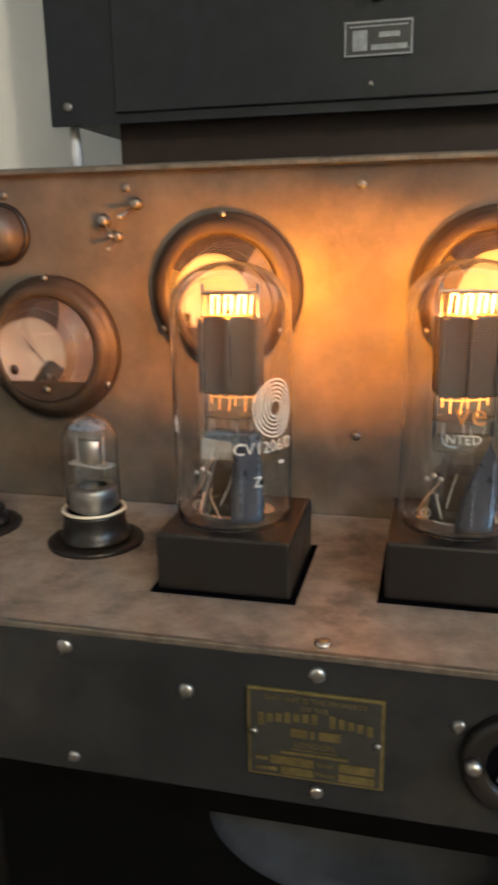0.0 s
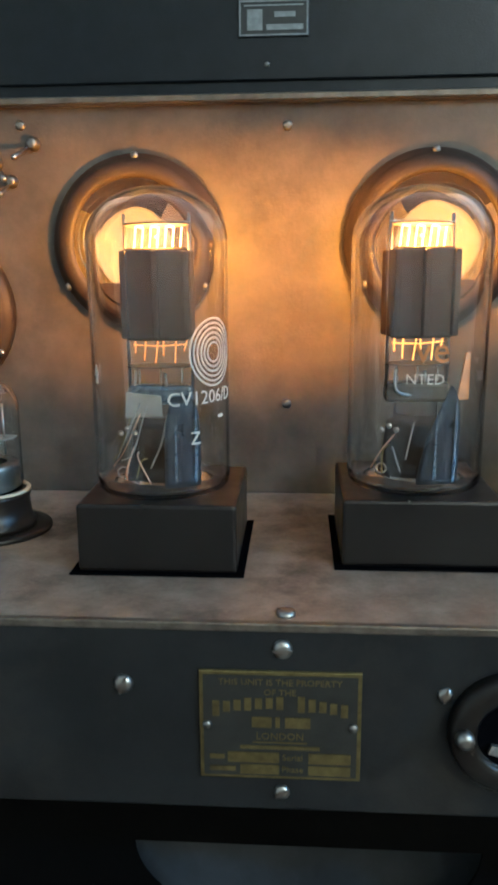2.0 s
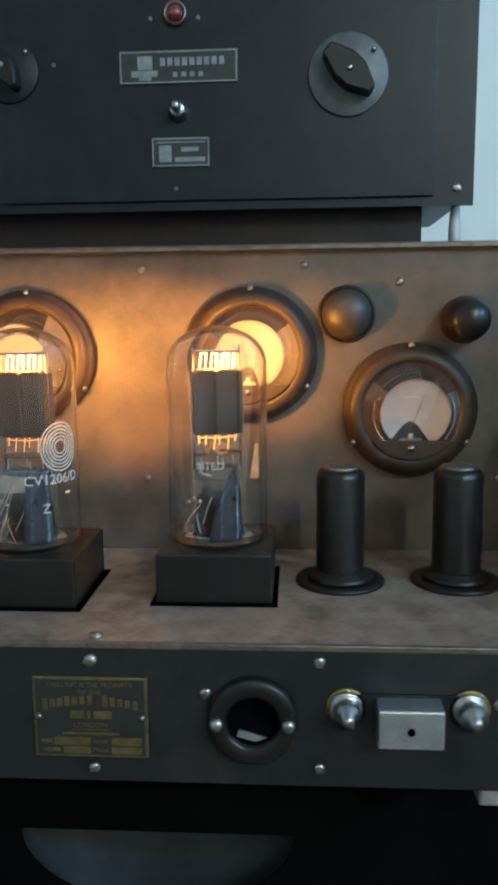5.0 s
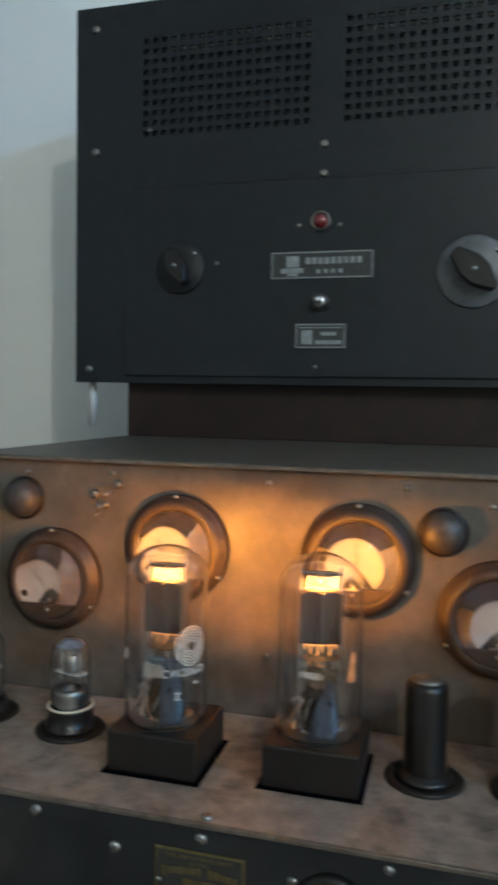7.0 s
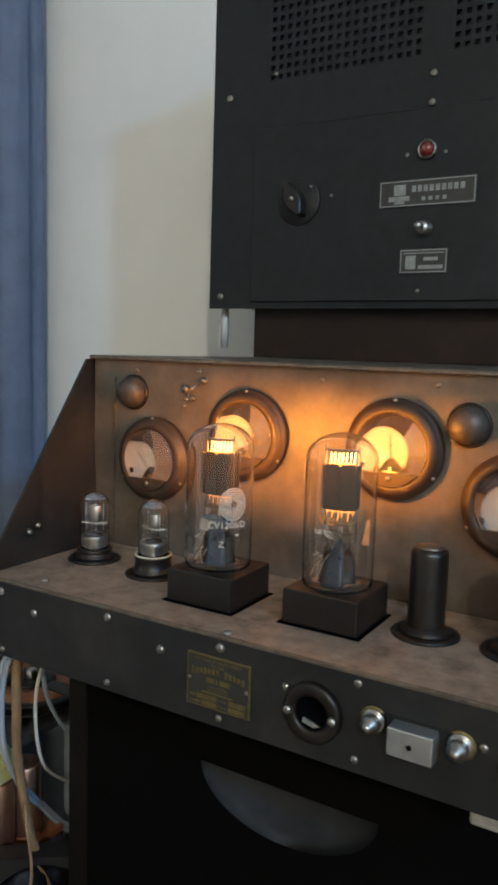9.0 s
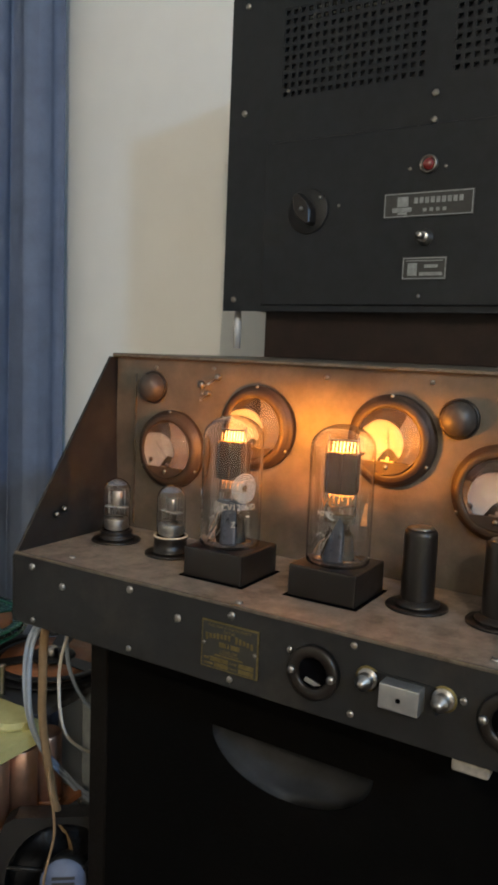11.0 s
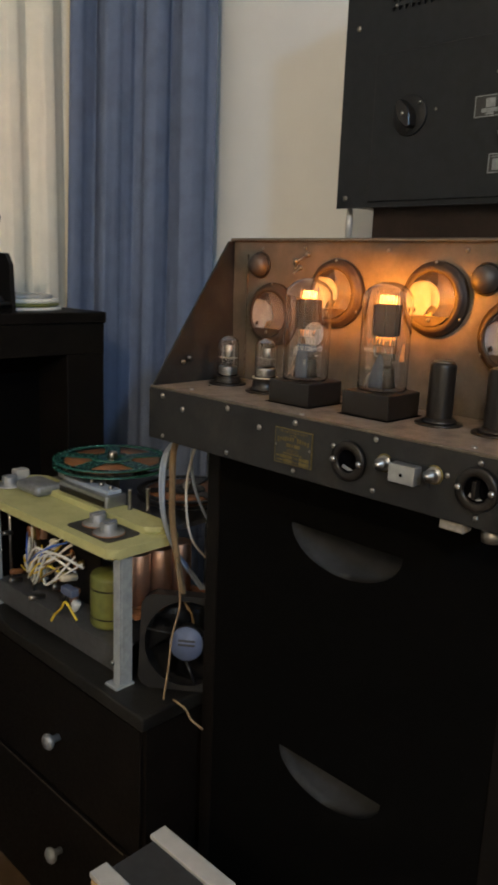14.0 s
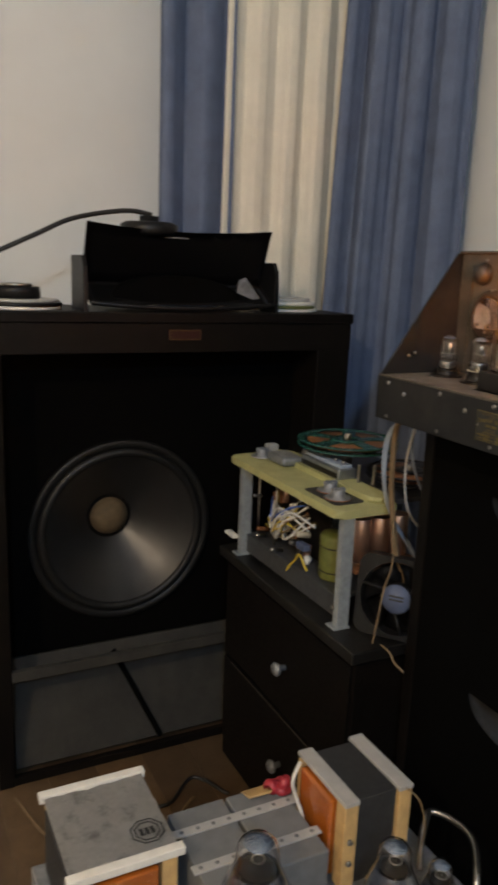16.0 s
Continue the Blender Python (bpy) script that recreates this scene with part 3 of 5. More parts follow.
def power_valve(x, y, turn, first):
    R, H = VR, VH
    v = thing("power_valve", (x, y, DECKZ + 0.0268), "tall clear glass valve, glowing filament, %s" % ("white type number" if first else "faded white print"), "valve", "power valves")
    dome = [(R * math.cos(a), H - R * 0.72 + R * 0.72 * math.sin(a)) for a in np.linspace(0, math.pi / 2, 12)]
    outer = [(R * 0.30, -0.0008), (R * 0.94, -0.0008), (R * 0.985, 0.0008), (R, 0.004)] + dome[:-1] + [(0, H)]
    inner = [(max(0, r - 0.0011), z - (0.0011 if z > 0.05 else -0.0011)) for r, z in outer]
    bulb = part("glass_bulb", turned(outer + inner[::-1], 48, None, True), BULB_GLASS, v, "clear glass bulb")
    bulb.visible_shadow = False
    # stem and pinch
    stem = part("stem", turned([(0, 0.002), (0.014, 0.002), (0.013, 0.006), (0.009, 0.016), (0.008, 0.030), (0.0075, 0.036), (0, 0.036)], 24), GLASS, v)
    stem.visible_shadow = False
    bm = boxes((-0.012, 0.012, -0.004, 0.004, 0.030, 0.0375), bevel=0.0015)
    part("pinch", bm, GETTER if first else MICA, v)
    # window reflection on the bulb, given as streaks and a blue-grey film
    for u0, u1, z0, z1 in ((-0.0030, -0.0022, 0.005, 0.026), (0.0044, 0.0056, 0.004, 0.031)):
        strip = prism([(u0, z0), (u1, z0 + 0.0012), (u1 + 0.0003, z1), ((u0 + u1) / 2, z1 + 0.0016), (u0 + 0.0003, z1 - 0.002)], 0.0002)
        part("getter_film", wrapped(strip, R - 0.0024, turn + (27 if first else 4)), GETTER, v, "silvery streak shaped as a window reflection")
    film = bmesh.new()
    rows_ = []
    for k in range(13):
        q = k / 12
        z = 0.003 + q * (0.033 if first else 0.036)
        lo = (-0.0062 + 0.0030 * q ** 4) if first else (-0.0085 + 0.0115 * q ** 1.6)
        hi = 0.0075 - (0.004 * q ** 8)
        rows_.append([film.verts.new((lo + (hi - lo) * e / 8, z, 0)) for e in range(9)])
    for a, b in zip(rows_, rows_[1:]):
        for e in range(8):
            film.faces.new((a[e], a[e + 1], b[e + 1], b[e])).smooth = True
    bmesh.ops.solidify(film, geom=film.faces[:], thickness=0.0002)
    part("getter_patch", wrapped(film, R - 0.0032, turn + (27 if first else 4)), GETTER_DARK, v, "getter mirror on the glass, a window's blue reflection put into its colour")
    part("base_collar", turned([(0, 0.003), (0.0125, 0.003), (0.0120, 0.012), (0.0105, 0.022), (0.0098, 0.0225), (0, 0.0225)], 28), ANODE, v, "dark metal collar round the stem")
    if first:
        part("paper_slip", prism([(-0.0085, 0.026), (0.006, 0.027), (0.0055, 0.0345), (-0.0075, 0.0355)], 0.0004, pose(-0.004, -0.0085, 0, 90, 0, turn - 8)), BEAD, v, "small paper slip")
    # micas, anode, support rods
    zlo, zan0, zan1, zhi = VZ
    for z, w in ((zlo, 0.0125), (zhi, 0.0120)):
        part("mica", prism([(w * math.cos(a), 0.62 * w * math.sin(a)) for a in np.linspace(0, 2 * math.pi, 25)[:-1]], 0.0007, pose(0, 0, z, 0, 0, turn)), MICA, v, "mica spacer")
    an = boxes((-0.0112, 0.0112, -0.0058, 0.0058, zan0, zan1), bevel=0.0012)
    for sx in (-0.0112, 0.0, 0.0112):
        box(an, sx - 0.0012, sx + 0.0012, -0.0078, 0.0078, zan0 + 0.001, zan1 - 0.001, bevel=0.0005)
    bmesh.ops.transform(an, matrix=pose(0, 0, 0, 0, 0, turn), verts=an.verts)
    part("anode", an, ANODE, v, "dark carbonised anode")
    rods = bmesh.new()
    for sx in (-0.0118, 0.0118):
        sweep(rods, [(sx, 0, 0.034), (sx, 0, zhi + 0.004)], 0.0007, 6, 1)
    for sx in (-0.008, 0.0, 0.008):
        sweep(rods, [(sx * 0.9, 0.001, 0.037), (sx, -0.001, zlo - 0.006), (sx, 0, zlo)], 0.0004, 6)
    sweep(rods, [(-0.009, -0.002, zlo - 0.001), (-0.0088, -0.003, zlo - 0.009), (-0.003, -0.003, zlo - 0.0115), (0.002, -0.003, zlo - 0.010), (0.0022, -0.003, zlo - 0.002)], 0.0006, 6)
    bmesh.ops.transform(rods, matrix=pose(0, 0, 0, 0, 0, turn), verts=rods.verts)
    part("support_wires", rods, NICKEL, v)
    fil = bmesh.new()
    for k in range(7):
        sx = -0.0084 + 0.0028 * k
        sweep(fil, [(sx, 0.0, zan1 - 0.0005), (sx + 0.0008, 0, zhi - 0.0005)], 0.0002, 6, 1)
        if k % 2 == 0 and k < 6:
            sweep(fil, [(sx + 0.0008, 0, zhi - 0.0006), (sx + 0.0016, 0, zhi - 0.0002), (sx + 0.0034, 0, zhi - 0.0006)], 0.0002, 6, 1)
    bmesh.ops.transform(fil, matrix=pose(0, 0, 0, 0, 0, turn), verts=fil.verts)
    part("filament", fil, FILAMENT, v, "white-hot orange filament")
    part("filament_bar", boxes((-0.0125, 0.0125, -0.0006, 0.0006, zhi + 0.0007, zhi + 0.0013)), NICKEL, v, "bright top bar", pose(0, 0, 0, 0, 0, turn))
    low_fil = bmesh.new()
    for k, (sx, top) in enumerate(((-0.0092, 0.6), (-0.0060, 0.9), (-0.0018, 1.0), (0.0012, 0.7), (0.0055, 1.0), (0.0090, 0.5))):
        sweep(low_fil, [(sx, 0.0, zan0 + 0.0005 - 0.009 * top), (sx + 0.0006 * (k % 3), 0.001 * (k % 2), zan0 + 0.0005)], 0.00022, 6, 1)
    sweep(low_fil, [(-0.0100, 0, zlo + 0.0082), (0.0, -0.0006, zlo + 0.0078), (0.0098, 0, zlo + 0.0084)], 0.0002, 6, 1)
    bmesh.ops.transform(low_fil, matrix=pose(0, 0, 0, 0, 0, turn), verts=low_fil.verts)
    part("lower_filament", low_fil, FAINT_WIRE if first else WARM_WIRE, v)
    getter = bmesh.new()
    for k in range(1):
        lathe(getter, [(0.0016, 0), (0.0022, 0), (0.0022, 0.0010), (0.0016, 0.0010)], 14, pose(-0.0135 + 0.004 * k, -0.010, 0.006 + 0.003 * k, 65, 20, 30 * k), True)
    part("getter_cup", getter, DULL_NICKEL, v)
    rnd_ = random.Random(5 if first else 9)
    for k in range(9):
        a0, h0 = rnd_.uniform(3.4, 5.4), rnd_.uniform(0.003, 0.012)
        a1 = a0 + rnd_.uniform(-0.7, 0.7)
        p0 = (0.019 * math.cos(a0), 0.019 * math.sin(a0), h0)
        p1 = (0.016 * math.cos((a0 + a1) / 2), 0.016 * math.sin((a0 + a1) / 2), h0 + rnd_.uniform(0.002, 0.009))
        p2 = (0.011 * math.cos(a1), 0.011 * math.sin(a1), h0 + rnd_.uniform(0.006, 0.022))
        part("lead_wire", swept([p0, p1, p2], rnd_.uniform(0.0002, 0.0004), 6, 5), (NICKEL, COPPER, BRASS)[k % 3], v)
    beads = bmesh.new()
    for k in range(3):
        lathe(beads, [(0, -0.0011), (0.0010, -0.0006), (0.0010, 0.0006), (0, 0.0011)], 8, pose(-0.0135 + 0.0026 * k, -0.011, 0.021 + 0.0015 * (k % 2), 30 * k, 60, 20))
    part("ceramic_beads", beads, BEAD, v)
    if first:
        logo = bmesh.new()
        for k in range(6):
            s = 0.0102 - 0.0015 * k
            lathe(logo, [(s, 0), (s + 0.0007, 0), (s + 0.0007, 0.0001), (s, 0.0001)], 36, Matrix.Translation((0, 0.051, 0)), True)
        for v_ in logo.verts:
            v_.co.y = 0.051 + (v_.co.y - 0.051) * 1.12
        part("ring_mark", wrapped(logo, R, turn + 57), PRINT, v, "round printed ring mark")
        t = words("CV1206/D", 0.0070, pose(0, 0.0352, 0), 0.00008)
        box(t, 0.006, 0.0092, 0.0272, 0.0284, 0, 0.0001)
        part("type_number", wrapped(t, R, turn + 48), PRINT, v, "white printed type number")
        part("printed_letter", wrapped(words("Z", 0.0065, pose(0, 0.021, 0), 0.00008), R, turn + 37), PRINT, v)
        part("arrow_mark", wrapped(prism([(-0.0012, 0.040), (0.0012, 0.040), (0.0006, 0.043), (0.002, 0.0425), (0, 0.047), (-0.002, 0.0425), (-0.0006, 0.043)], 0.0001), R, turn - 52), PRINT, v)
    else:
        t = words("NTED", 0.0052, pose(0, 0.0415, 0), 0.00008)
        part("faded_print", wrapped(t, R, turn - 14), PRINT, v, "faded white print")
        part("copper_flag", prism([(-0.0025, 0), (0.0025, 0), (0.0025, 0.018), (0.0005, 0.018)], 0.0005, pose(0.0185, 0.004, 0.030, 90, 0, 20)), FLAGMAT, v, "copper flag with the filament's orange light put into its colour")
        part("printed_letters", wrapped(words("ve", 0.0135, pose(0, 0.0515, 0), 0.00008), R, turn - 9), FLAGMAT, v, "orange-tinted faded letters")
    lamp("filament_light", "POINT", FIL_POWER, (1.0, 0.31, 0.025), pose(x, y, DECKZ + 0.0268 + (zan1 + zhi) / 2), radius=0.0008)
    return v


VR, VH, VZ, FIL_POWER = 0.0255, 0.1085, (0.044, 0.054, 0.0870, 0.0955), 0.78
power_valve(-0.066, 0.3085, 0, True)
power_valve(0.030, 0.3175, 12, False)


def small_valve(x, y, turn, H, rim):
    v = thing("small_valve", (x, y, DECKZ + 0.002), "small clear glass valve in a %s" % ("black base with a pale rim" if rim else "low black base"), "valve", "small valves")
    zb = 0.0150 if rim else 0.0085
    part("base", turned([(0, 0), (0.0172, 0), (0.0172, 0.0022), (0.0158, 0.003), (0.0150, zb - 0.003), (0.0156, zb - 0.0018), (0.0156, zb - 0.0006), (0.0135, zb), (0, zb)], 32), BAKELITE, v, "black bakelite base")
    if rim:
        part("rim", ring(0.0140, 0.0158, 0.001, 32, 0.0003), CERAMIC, v, at=pose(0, 0, zb))
    R = 0.0132
    top = H - 0.0125
    out = [(R * 0.97, zb + 0.0006), (R, zb + 0.005), (R, top)] + [(R * math.cos(a), top + 0.0122 * math.sin(a)) for a in np.linspace(0.15, math.pi / 2 - 0.01, 9)] + [(0, H)]
    inn = [(max(0, r - 0.0008), z - (0.0008 if z > 0.03 else 0)) for r, z in out]
    bulb = part("glass_bulb", turned(out + inn[::-1], 36, None, True), GLASS, v)
    bulb.visible_shadow = False
    cap = [(0.0001, H - 0.0018)] + [(0.0118 * math.cos(a), top + 0.0106 * math.sin(a)) for a in np.linspace(math.pi / 2 - 0.02, 0.62, 7)]
    part("getter_flash", turned(cap, 32), GETTER, v, "silvery getter flash in the dome")
    zm = zb + 0.0225
    part("mica", prism([(0.0105, -0.005), (0.0118, 0.0), (0.0105, 0.005), (-0.0105, 0.005), (-0.0118, 0), (-0.0105, -0.005)], 0.0006, pose(0, 0, zm, 0, 0, turn)), BEAD, v, "pale mica spacer")
    bm = turned([(0.0048, zm + 0.001), (0.0052, zm + 0.0016), (0.0052, top - 0.0005), (0.0048, top)], 20, Matrix.Diagonal((1.15, 0.8, 1, 1)))
    part("anode", bm, DULL_NICKEL, v, at=pose(0, 0, 0, 0, 0, turn))
    sleeve = [(0.0105, zb + 0.001), (0.0117, zb + 0.002), (0.0119, zb + 0.0105), (0.0115, zb + 0.0118), (0.0070, zb + 0.0122)]
    part("getter_sleeve", turned(sleeve, 32), DULL_NICKEL, v, "silvered lower sleeve")
    for sx in (-0.008, 0.008):
        part("support_wire", turned([(0, zb + 0.016), (0.0005, zb + 0.016), (0.0005, top + 0.002), (0, top + 0.002)], 6, pose(sx * math.cos(radians(turn)), sx * math.sin(radians(turn)), 0)), NICKEL, v)


small_valve(-0.213, 0.332, 20, 0.0595, False)
small_valve(-0.142, 0.326, -15, 0.0625, True)


def metal_valve(x, y):
    v = thing("metal_valve", (x, y, DECKZ + 0.002), "black metal-cased valve on a flanged base", "valve", "metal valves")
    part("shell", turned([(0, 0.002), (0.0124, 0.002), (0.0127, 0.006), (0.0126, 0.0545), (0.0119, 0.0575), (0.0100, 0.0590), (0, 0.0590)], 32), BAKELITE, v, "black metal shell")
    part("flange", turned([(0, 0), (0.0172, 0), (0.0176, 0.0012), (0.0166, 0.0030), (0.0142, 0.0034), (0.0138, 0.0046), (0.0126, 0.0050), (0, 0.0050)], 32), BAKELITE, v)
    part("top_cap", turned([(0, 0.0588), (0.0100, 0.0590), (0.0092, 0.0602), (0.003, 0.0608), (0, 0.0608)], 24), DULL_NICKEL, v)


metal_valve(0.0935, 0.327)
metal_valve(0.1545, 0.328)

# ---- loudspeakers ----
def woofer(parent, m, R, dark=False):
    """A cone driver whose axis is z of m, the mouth at z = 0."""
    base = part("driver_frame", turned([(R * 0.93, -0.006), (R * 1.03, -0.006), (R * 1.03, 0.004), (R * 1.0, 0.006), (R * 0.94, 0.004)], 64, None, True), BAFFLE if dark else SURROUND, parent, "round driver frame", m)
    roll = [(R * 0.94 - R * 0.05 * (1 - math.cos(a)), 0.002 + R * 0.045 * math.sin(a)) for a in np.linspace(0, math.pi, 9)]
    part("surround", turned(roll, 64), BAFFLE if dark else SURROUND, base, "soft black surround")
    cone = [(R * (0.84 - 0.62 * s), 0.002 - R * 0.60 * (s ** 0.9)) for s in np.linspace(0, 1, 9)]
    part("cone", turned(cone, 64), BAFFLE if dark else CONE, base, "grey-black paper cone")
    cap = [(R * 0.225 * math.cos(a), -R * 0.57 + R * 0.16 * math.sin(a)) for a in np.linspace(0, math.pi / 2 - 0.01, 8)] + [(0, -R * 0.41)]
    part("dust_cap", turned(cap, 40), BAFFLE if dark else CAP, base, "tan felt dust cap")
    return base


def baffle_plate(w0, w1, h0, h1, cu, cv, r, thick, m, n=48):
    """A board in u and v with a round hole, drawn out along z, all one piece."""
    corners = [math.atan2(v - cv, u - cu) % (2 * math.pi) for u in (w0, w1) for v in (h0, h1)]
    angles = sorted([2 * math.pi * (i + 0.5) / n for i in range(n)] + corners)
    sq, ci = [], []
    for a in angles:
        c, d = math.cos(a), math.sin(a)
        k = min((w1 - cu) / c if c > 0 else (w0 - cu) / c, (h1 - cv) / d if d > 0 else (h0 - cv) / d)
        sq.append((cu + c * k, cv + d * k))
        ci.append((cu + c * r, cv + d * r))
    bm = bmesh.new()
    rr = [[bm.verts.new((u, v, z)) for u, v in loop] for loop, z in ((sq, 0), (ci, 0), (ci, thick), (sq, thick))]
    for a, b in zip(rr, rr[1:] + rr[:1]):
        for i in range(len(angles)):
            j = (i + 1) % len(angles)
            bm.faces.new((a[i], a[j], b[j], b[i]))
    bmesh.ops.transform(bm, matrix=m, verts=bm.verts)
    return bm


# the speaker under the amplifier
CX0, CX1, CY0, CY1, CTOP = -0.2345, 0.212, 0.322, 0.86, BASEZ
rs = thing("loudspeaker_cabinet", (DX, 0.63, 0), "tall black loudspeaker cabinet with two grey half-moons for lit ports", "loudspeaker", "loudspeakers")
RO = Matrix.Translation((-DX, -0.63, 0))


def rs_part(name, bm, mat, label=""):
    return part(name, bm, mat, rs, label, RO)


rs_part("side_board", boxes((CX0, CX0 + 0.022, CY0, CY1, 0, CTOP - 0.02), bevel=0.0015), BLACKWOOD)
rs_part("side_board", boxes((CX1 - 0.022, CX1, CY0, CY1, 0, CTOP - 0.02), bevel=0.0015), BLACKWOOD)
rs_part("top_board", boxes((CX0, CX1, CY0, CY1, CTOP - 0.02, CTOP), bevel=0.0015), BROWNWOOD)
rs_part("bottom_board", boxes((CX0 + 0.022, CX1 - 0.022, CY0 + 0.004, CY1, 0.02, 0.045)), BLACKWOOD)
rs_part("back_board", boxes((CX0 + 0.022, CX1 - 0.022, CY1 - 0.02, CY1 - 0.001, 0.045, CTOP - 0.02)), BAFFLE)
rs_part("inner_board", boxes((CX0 + 0.022, CX1 - 0.022, CY0 + 0.075, CY0 + 0.085, 0.045, CTOP - 0.02)), BAFFLE)


def half_moon(cu, chord, w, h, n=40):
    """Outline of a half-moon hole with its straight side on top."""
    return [(cu + w * math.cos(2 * math.pi * i / n), chord + min(0.0, h * math.sin(2 * math.pi * i / n))) for i in range(n)]


def moon_baffle(h0, h1, cu, chord, w, h, thick, n=44):
    """A board with a half-moon hole, all one piece."""
    u0, u1 = CX0 + 0.022, CX1 - 0.022
    corners = [math.atan2((v - chord), (u - cu)) % (2 * math.pi) for u in (u0, u1) for v in (h0, h1)]
    angles = sorted([2 * math.pi * i / n for i in range(n)] + corners)
    hole, edge = [], []
    for a in angles:
        c, d = math.cos(a), math.sin(a)
        k = min((u1 - cu) / c if c > 1e-9 else (u0 - cu) / c if c < -1e-9 else 9, (h1 - chord) / d if d > 1e-9 else (h0 - chord) / d if d < -1e-9 else 9)
        edge.append((cu + c * k, chord + d * k))
        hole.append((cu + w * c, chord + min(0.0, h * d)))
    bm = bmesh.new()
    rr = [[bm.verts.new((u, y, v)) for u, v in loop] for loop, y in ((edge, CY0 + 0.002 + thick), (edge, CY0 + 0.002), (hole, CY0 + 0.002), (hole, CY0 + 0.002 + thick))]
    for a, b in zip(rr, rr[1:]):
        for i in range(len(angles)):
            j = (i + 1) % len(angles)
            bm.faces.new((a[i], a[j], b[j], b[i]))
    return bm


def scoop(cu, chord, w, h, deep, n=28, m=7):
    """A bowl that curves back from the half-moon's round side to its straight one."""
    bm = bmesh.new()
    rows = []
    for j in range(m + 1):
        q = j / m * math.pi / 2
        rows.append([bm.verts.new((cu + w * math.cos(q) * math.cos(math.pi + math.pi * i / n), CY0 + 0.003 + deep * math.sin(q), chord + h * math.cos(q) * math.sin(math.pi + math.pi * i / n))) for i in range(n + 1)])
    for a, b in zip(rows, rows[1:]):
        for i in range(n):
            bm.faces.new((a[i], a[i + 1], b[i + 1], b[i]))
    bmesh.ops.solidify(bm, geom=bm.faces[:], thickness=-0.002)
    for f in bm.faces:
        f.smooth = True
    return bm


# port's lit lower part shaped as a half-moon; its shade is solid board
for chord, x, h0, h1 in ((0.7975, -0.0095, 0.620, CTOP - 0.02), (0.4985, -0.0115, 0.045, 0.620)):
    rs_part("baffle", moon_baffle(h0, h1, x, chord, 0.0785, 0.047, 0.006), BAFFLE, "matt black front board")
    rs_part("half_moon_port", scoop(x, chord, 0.0783, 0.0468, 0.068), LIT_PORT, "grey scooped half-moon shaped as the lit part of a round port")

# the speaker under the window, facing right
LX, LY0, LY1, LTOP = -0.80, -0.245, 0.553, 0.996
ls = thing("loudspeaker_cabinet", (-0.985, 0.147, 0), "wide black loudspeaker cabinet with one large cone driver", "loudspeaker", "loudspeakers")
LO = Matrix.Translation((0.985, -0.147, 0))


def ls_part(name, bm, mat, label=""):
    return part(name, bm, mat, ls, label, LO)


ls_part("top_board", boxes((-1.028, LX + 0.004, LY0 - 0.004, LY1 + 0.004, LTOP - 0.022, LTOP), bevel=0.003), BLACKWOOD)
ls_part("front_rail", boxes((LX - 0.022, LX, LY0, LY1, 0.915, LTOP - 0.022), bevel=0.001), BLACKWOOD)
ls_part("side_board", boxes((-1.028, LX - 0.0005, LY1 - 0.085, LY1, 0, 0.915), bevel=0.002), BLACKWOOD)
ls_part("side_board", boxes((-1.028, LX - 0.0005, LY0, LY0 + 0.032, 0, 0.915), bevel=0.002), BLACKWOOD)
ls_part("back_board", boxes((-1.028, -1.012, LY0 + 0.032, LY1 - 0.085, 0.02, LTOP - 0.022)), BLACKWOOD)
baffle_x = -0.905
SIDE = Matrix(((0, 0, 1, 0), (1, 0, 0, 0), (0, 1, 0, 0), (0, 0, 0, 1)))
ls_part("baffle", baffle_plate(LY0 + 0.032, LY1 - 0.085, 0.244, 0.915, 0.050, 0.508, 0.193, 0.016, Matrix.Translation((baffle_x - 0.018, 0, 0)) @ SIDE), BAFFLE, "matt black baffle")
woofer(ls, LO @ Matrix.Translation((baffle_x + 0.004, 0.050, 0.508)) @ Matrix(((0, 0, 1, 0), (1, 0, 0, 0), (0, 1, 0, 0), (0, 0, 0, 1))), 0.201)
# upper rail's lit edge is put into its grey colour
ls_part("port_rail", boxes((LX - 0.016, LX - 0.002, LY0 + 0.032, LY1 - 0.085, 0.242, 0.264), bevel=0.001), GREYBOARD, "grey port rail, the tone of its lit edge put into the colour")
ls_part("port_rail", boxes((LX - 0.020, LX - 0.004, LY0 + 0.032, LY1 - 0.085, 0.0, 0.018), bevel=0.001), BLACKWOOD)
slab = boxes((-0.006, 0.006, LY0 + 0.04, LY1 - 0.09, 0, 0.235), bevel=0.001)
ls_part("port_board", slab, GREYBOARD, "grey sloping port board").matrix_basis = LO @ pose(-0.835, 0, 0.02, 0, -16, 0)
div = boxes((0.006, 0.017, -0.006, 0.006, 0.0, 0.235), bevel=0.001)
ls_part("port_divider", div, BAFFLE).matrix_basis = LO @ pose(-0.835, 0.118, 0.02, 24, -16, 0)
badge = ls_part("badge", boxes((LX, LX + 0.003, 0.114, 0.185, 0.940, 0.962), bevel=0.0008), DARKRED, "small dark red badge with gold edging")
bm = bmesh.new()
for y0, y1, z0, z1 in ((0.116, 0.183, 0.9592, 0.9602), (0.116, 0.183, 0.9415, 0.9425), (0.116, 0.117, 0.9425, 0.9592), (0.182, 0.183, 0.9425, 0.9592)):
    box(bm, LX + 0.003, LX + 0.0036, y0, y1, z0, z1)
part("badge_trim", bm, BRASS, badge)

# horn on its top
hy, hz = 0.157, LTOP
horn = thing("horn_loudspeaker", (-0.86, hy, hz), "black metal horn loudspeaker standing on the cabinet", "horn")


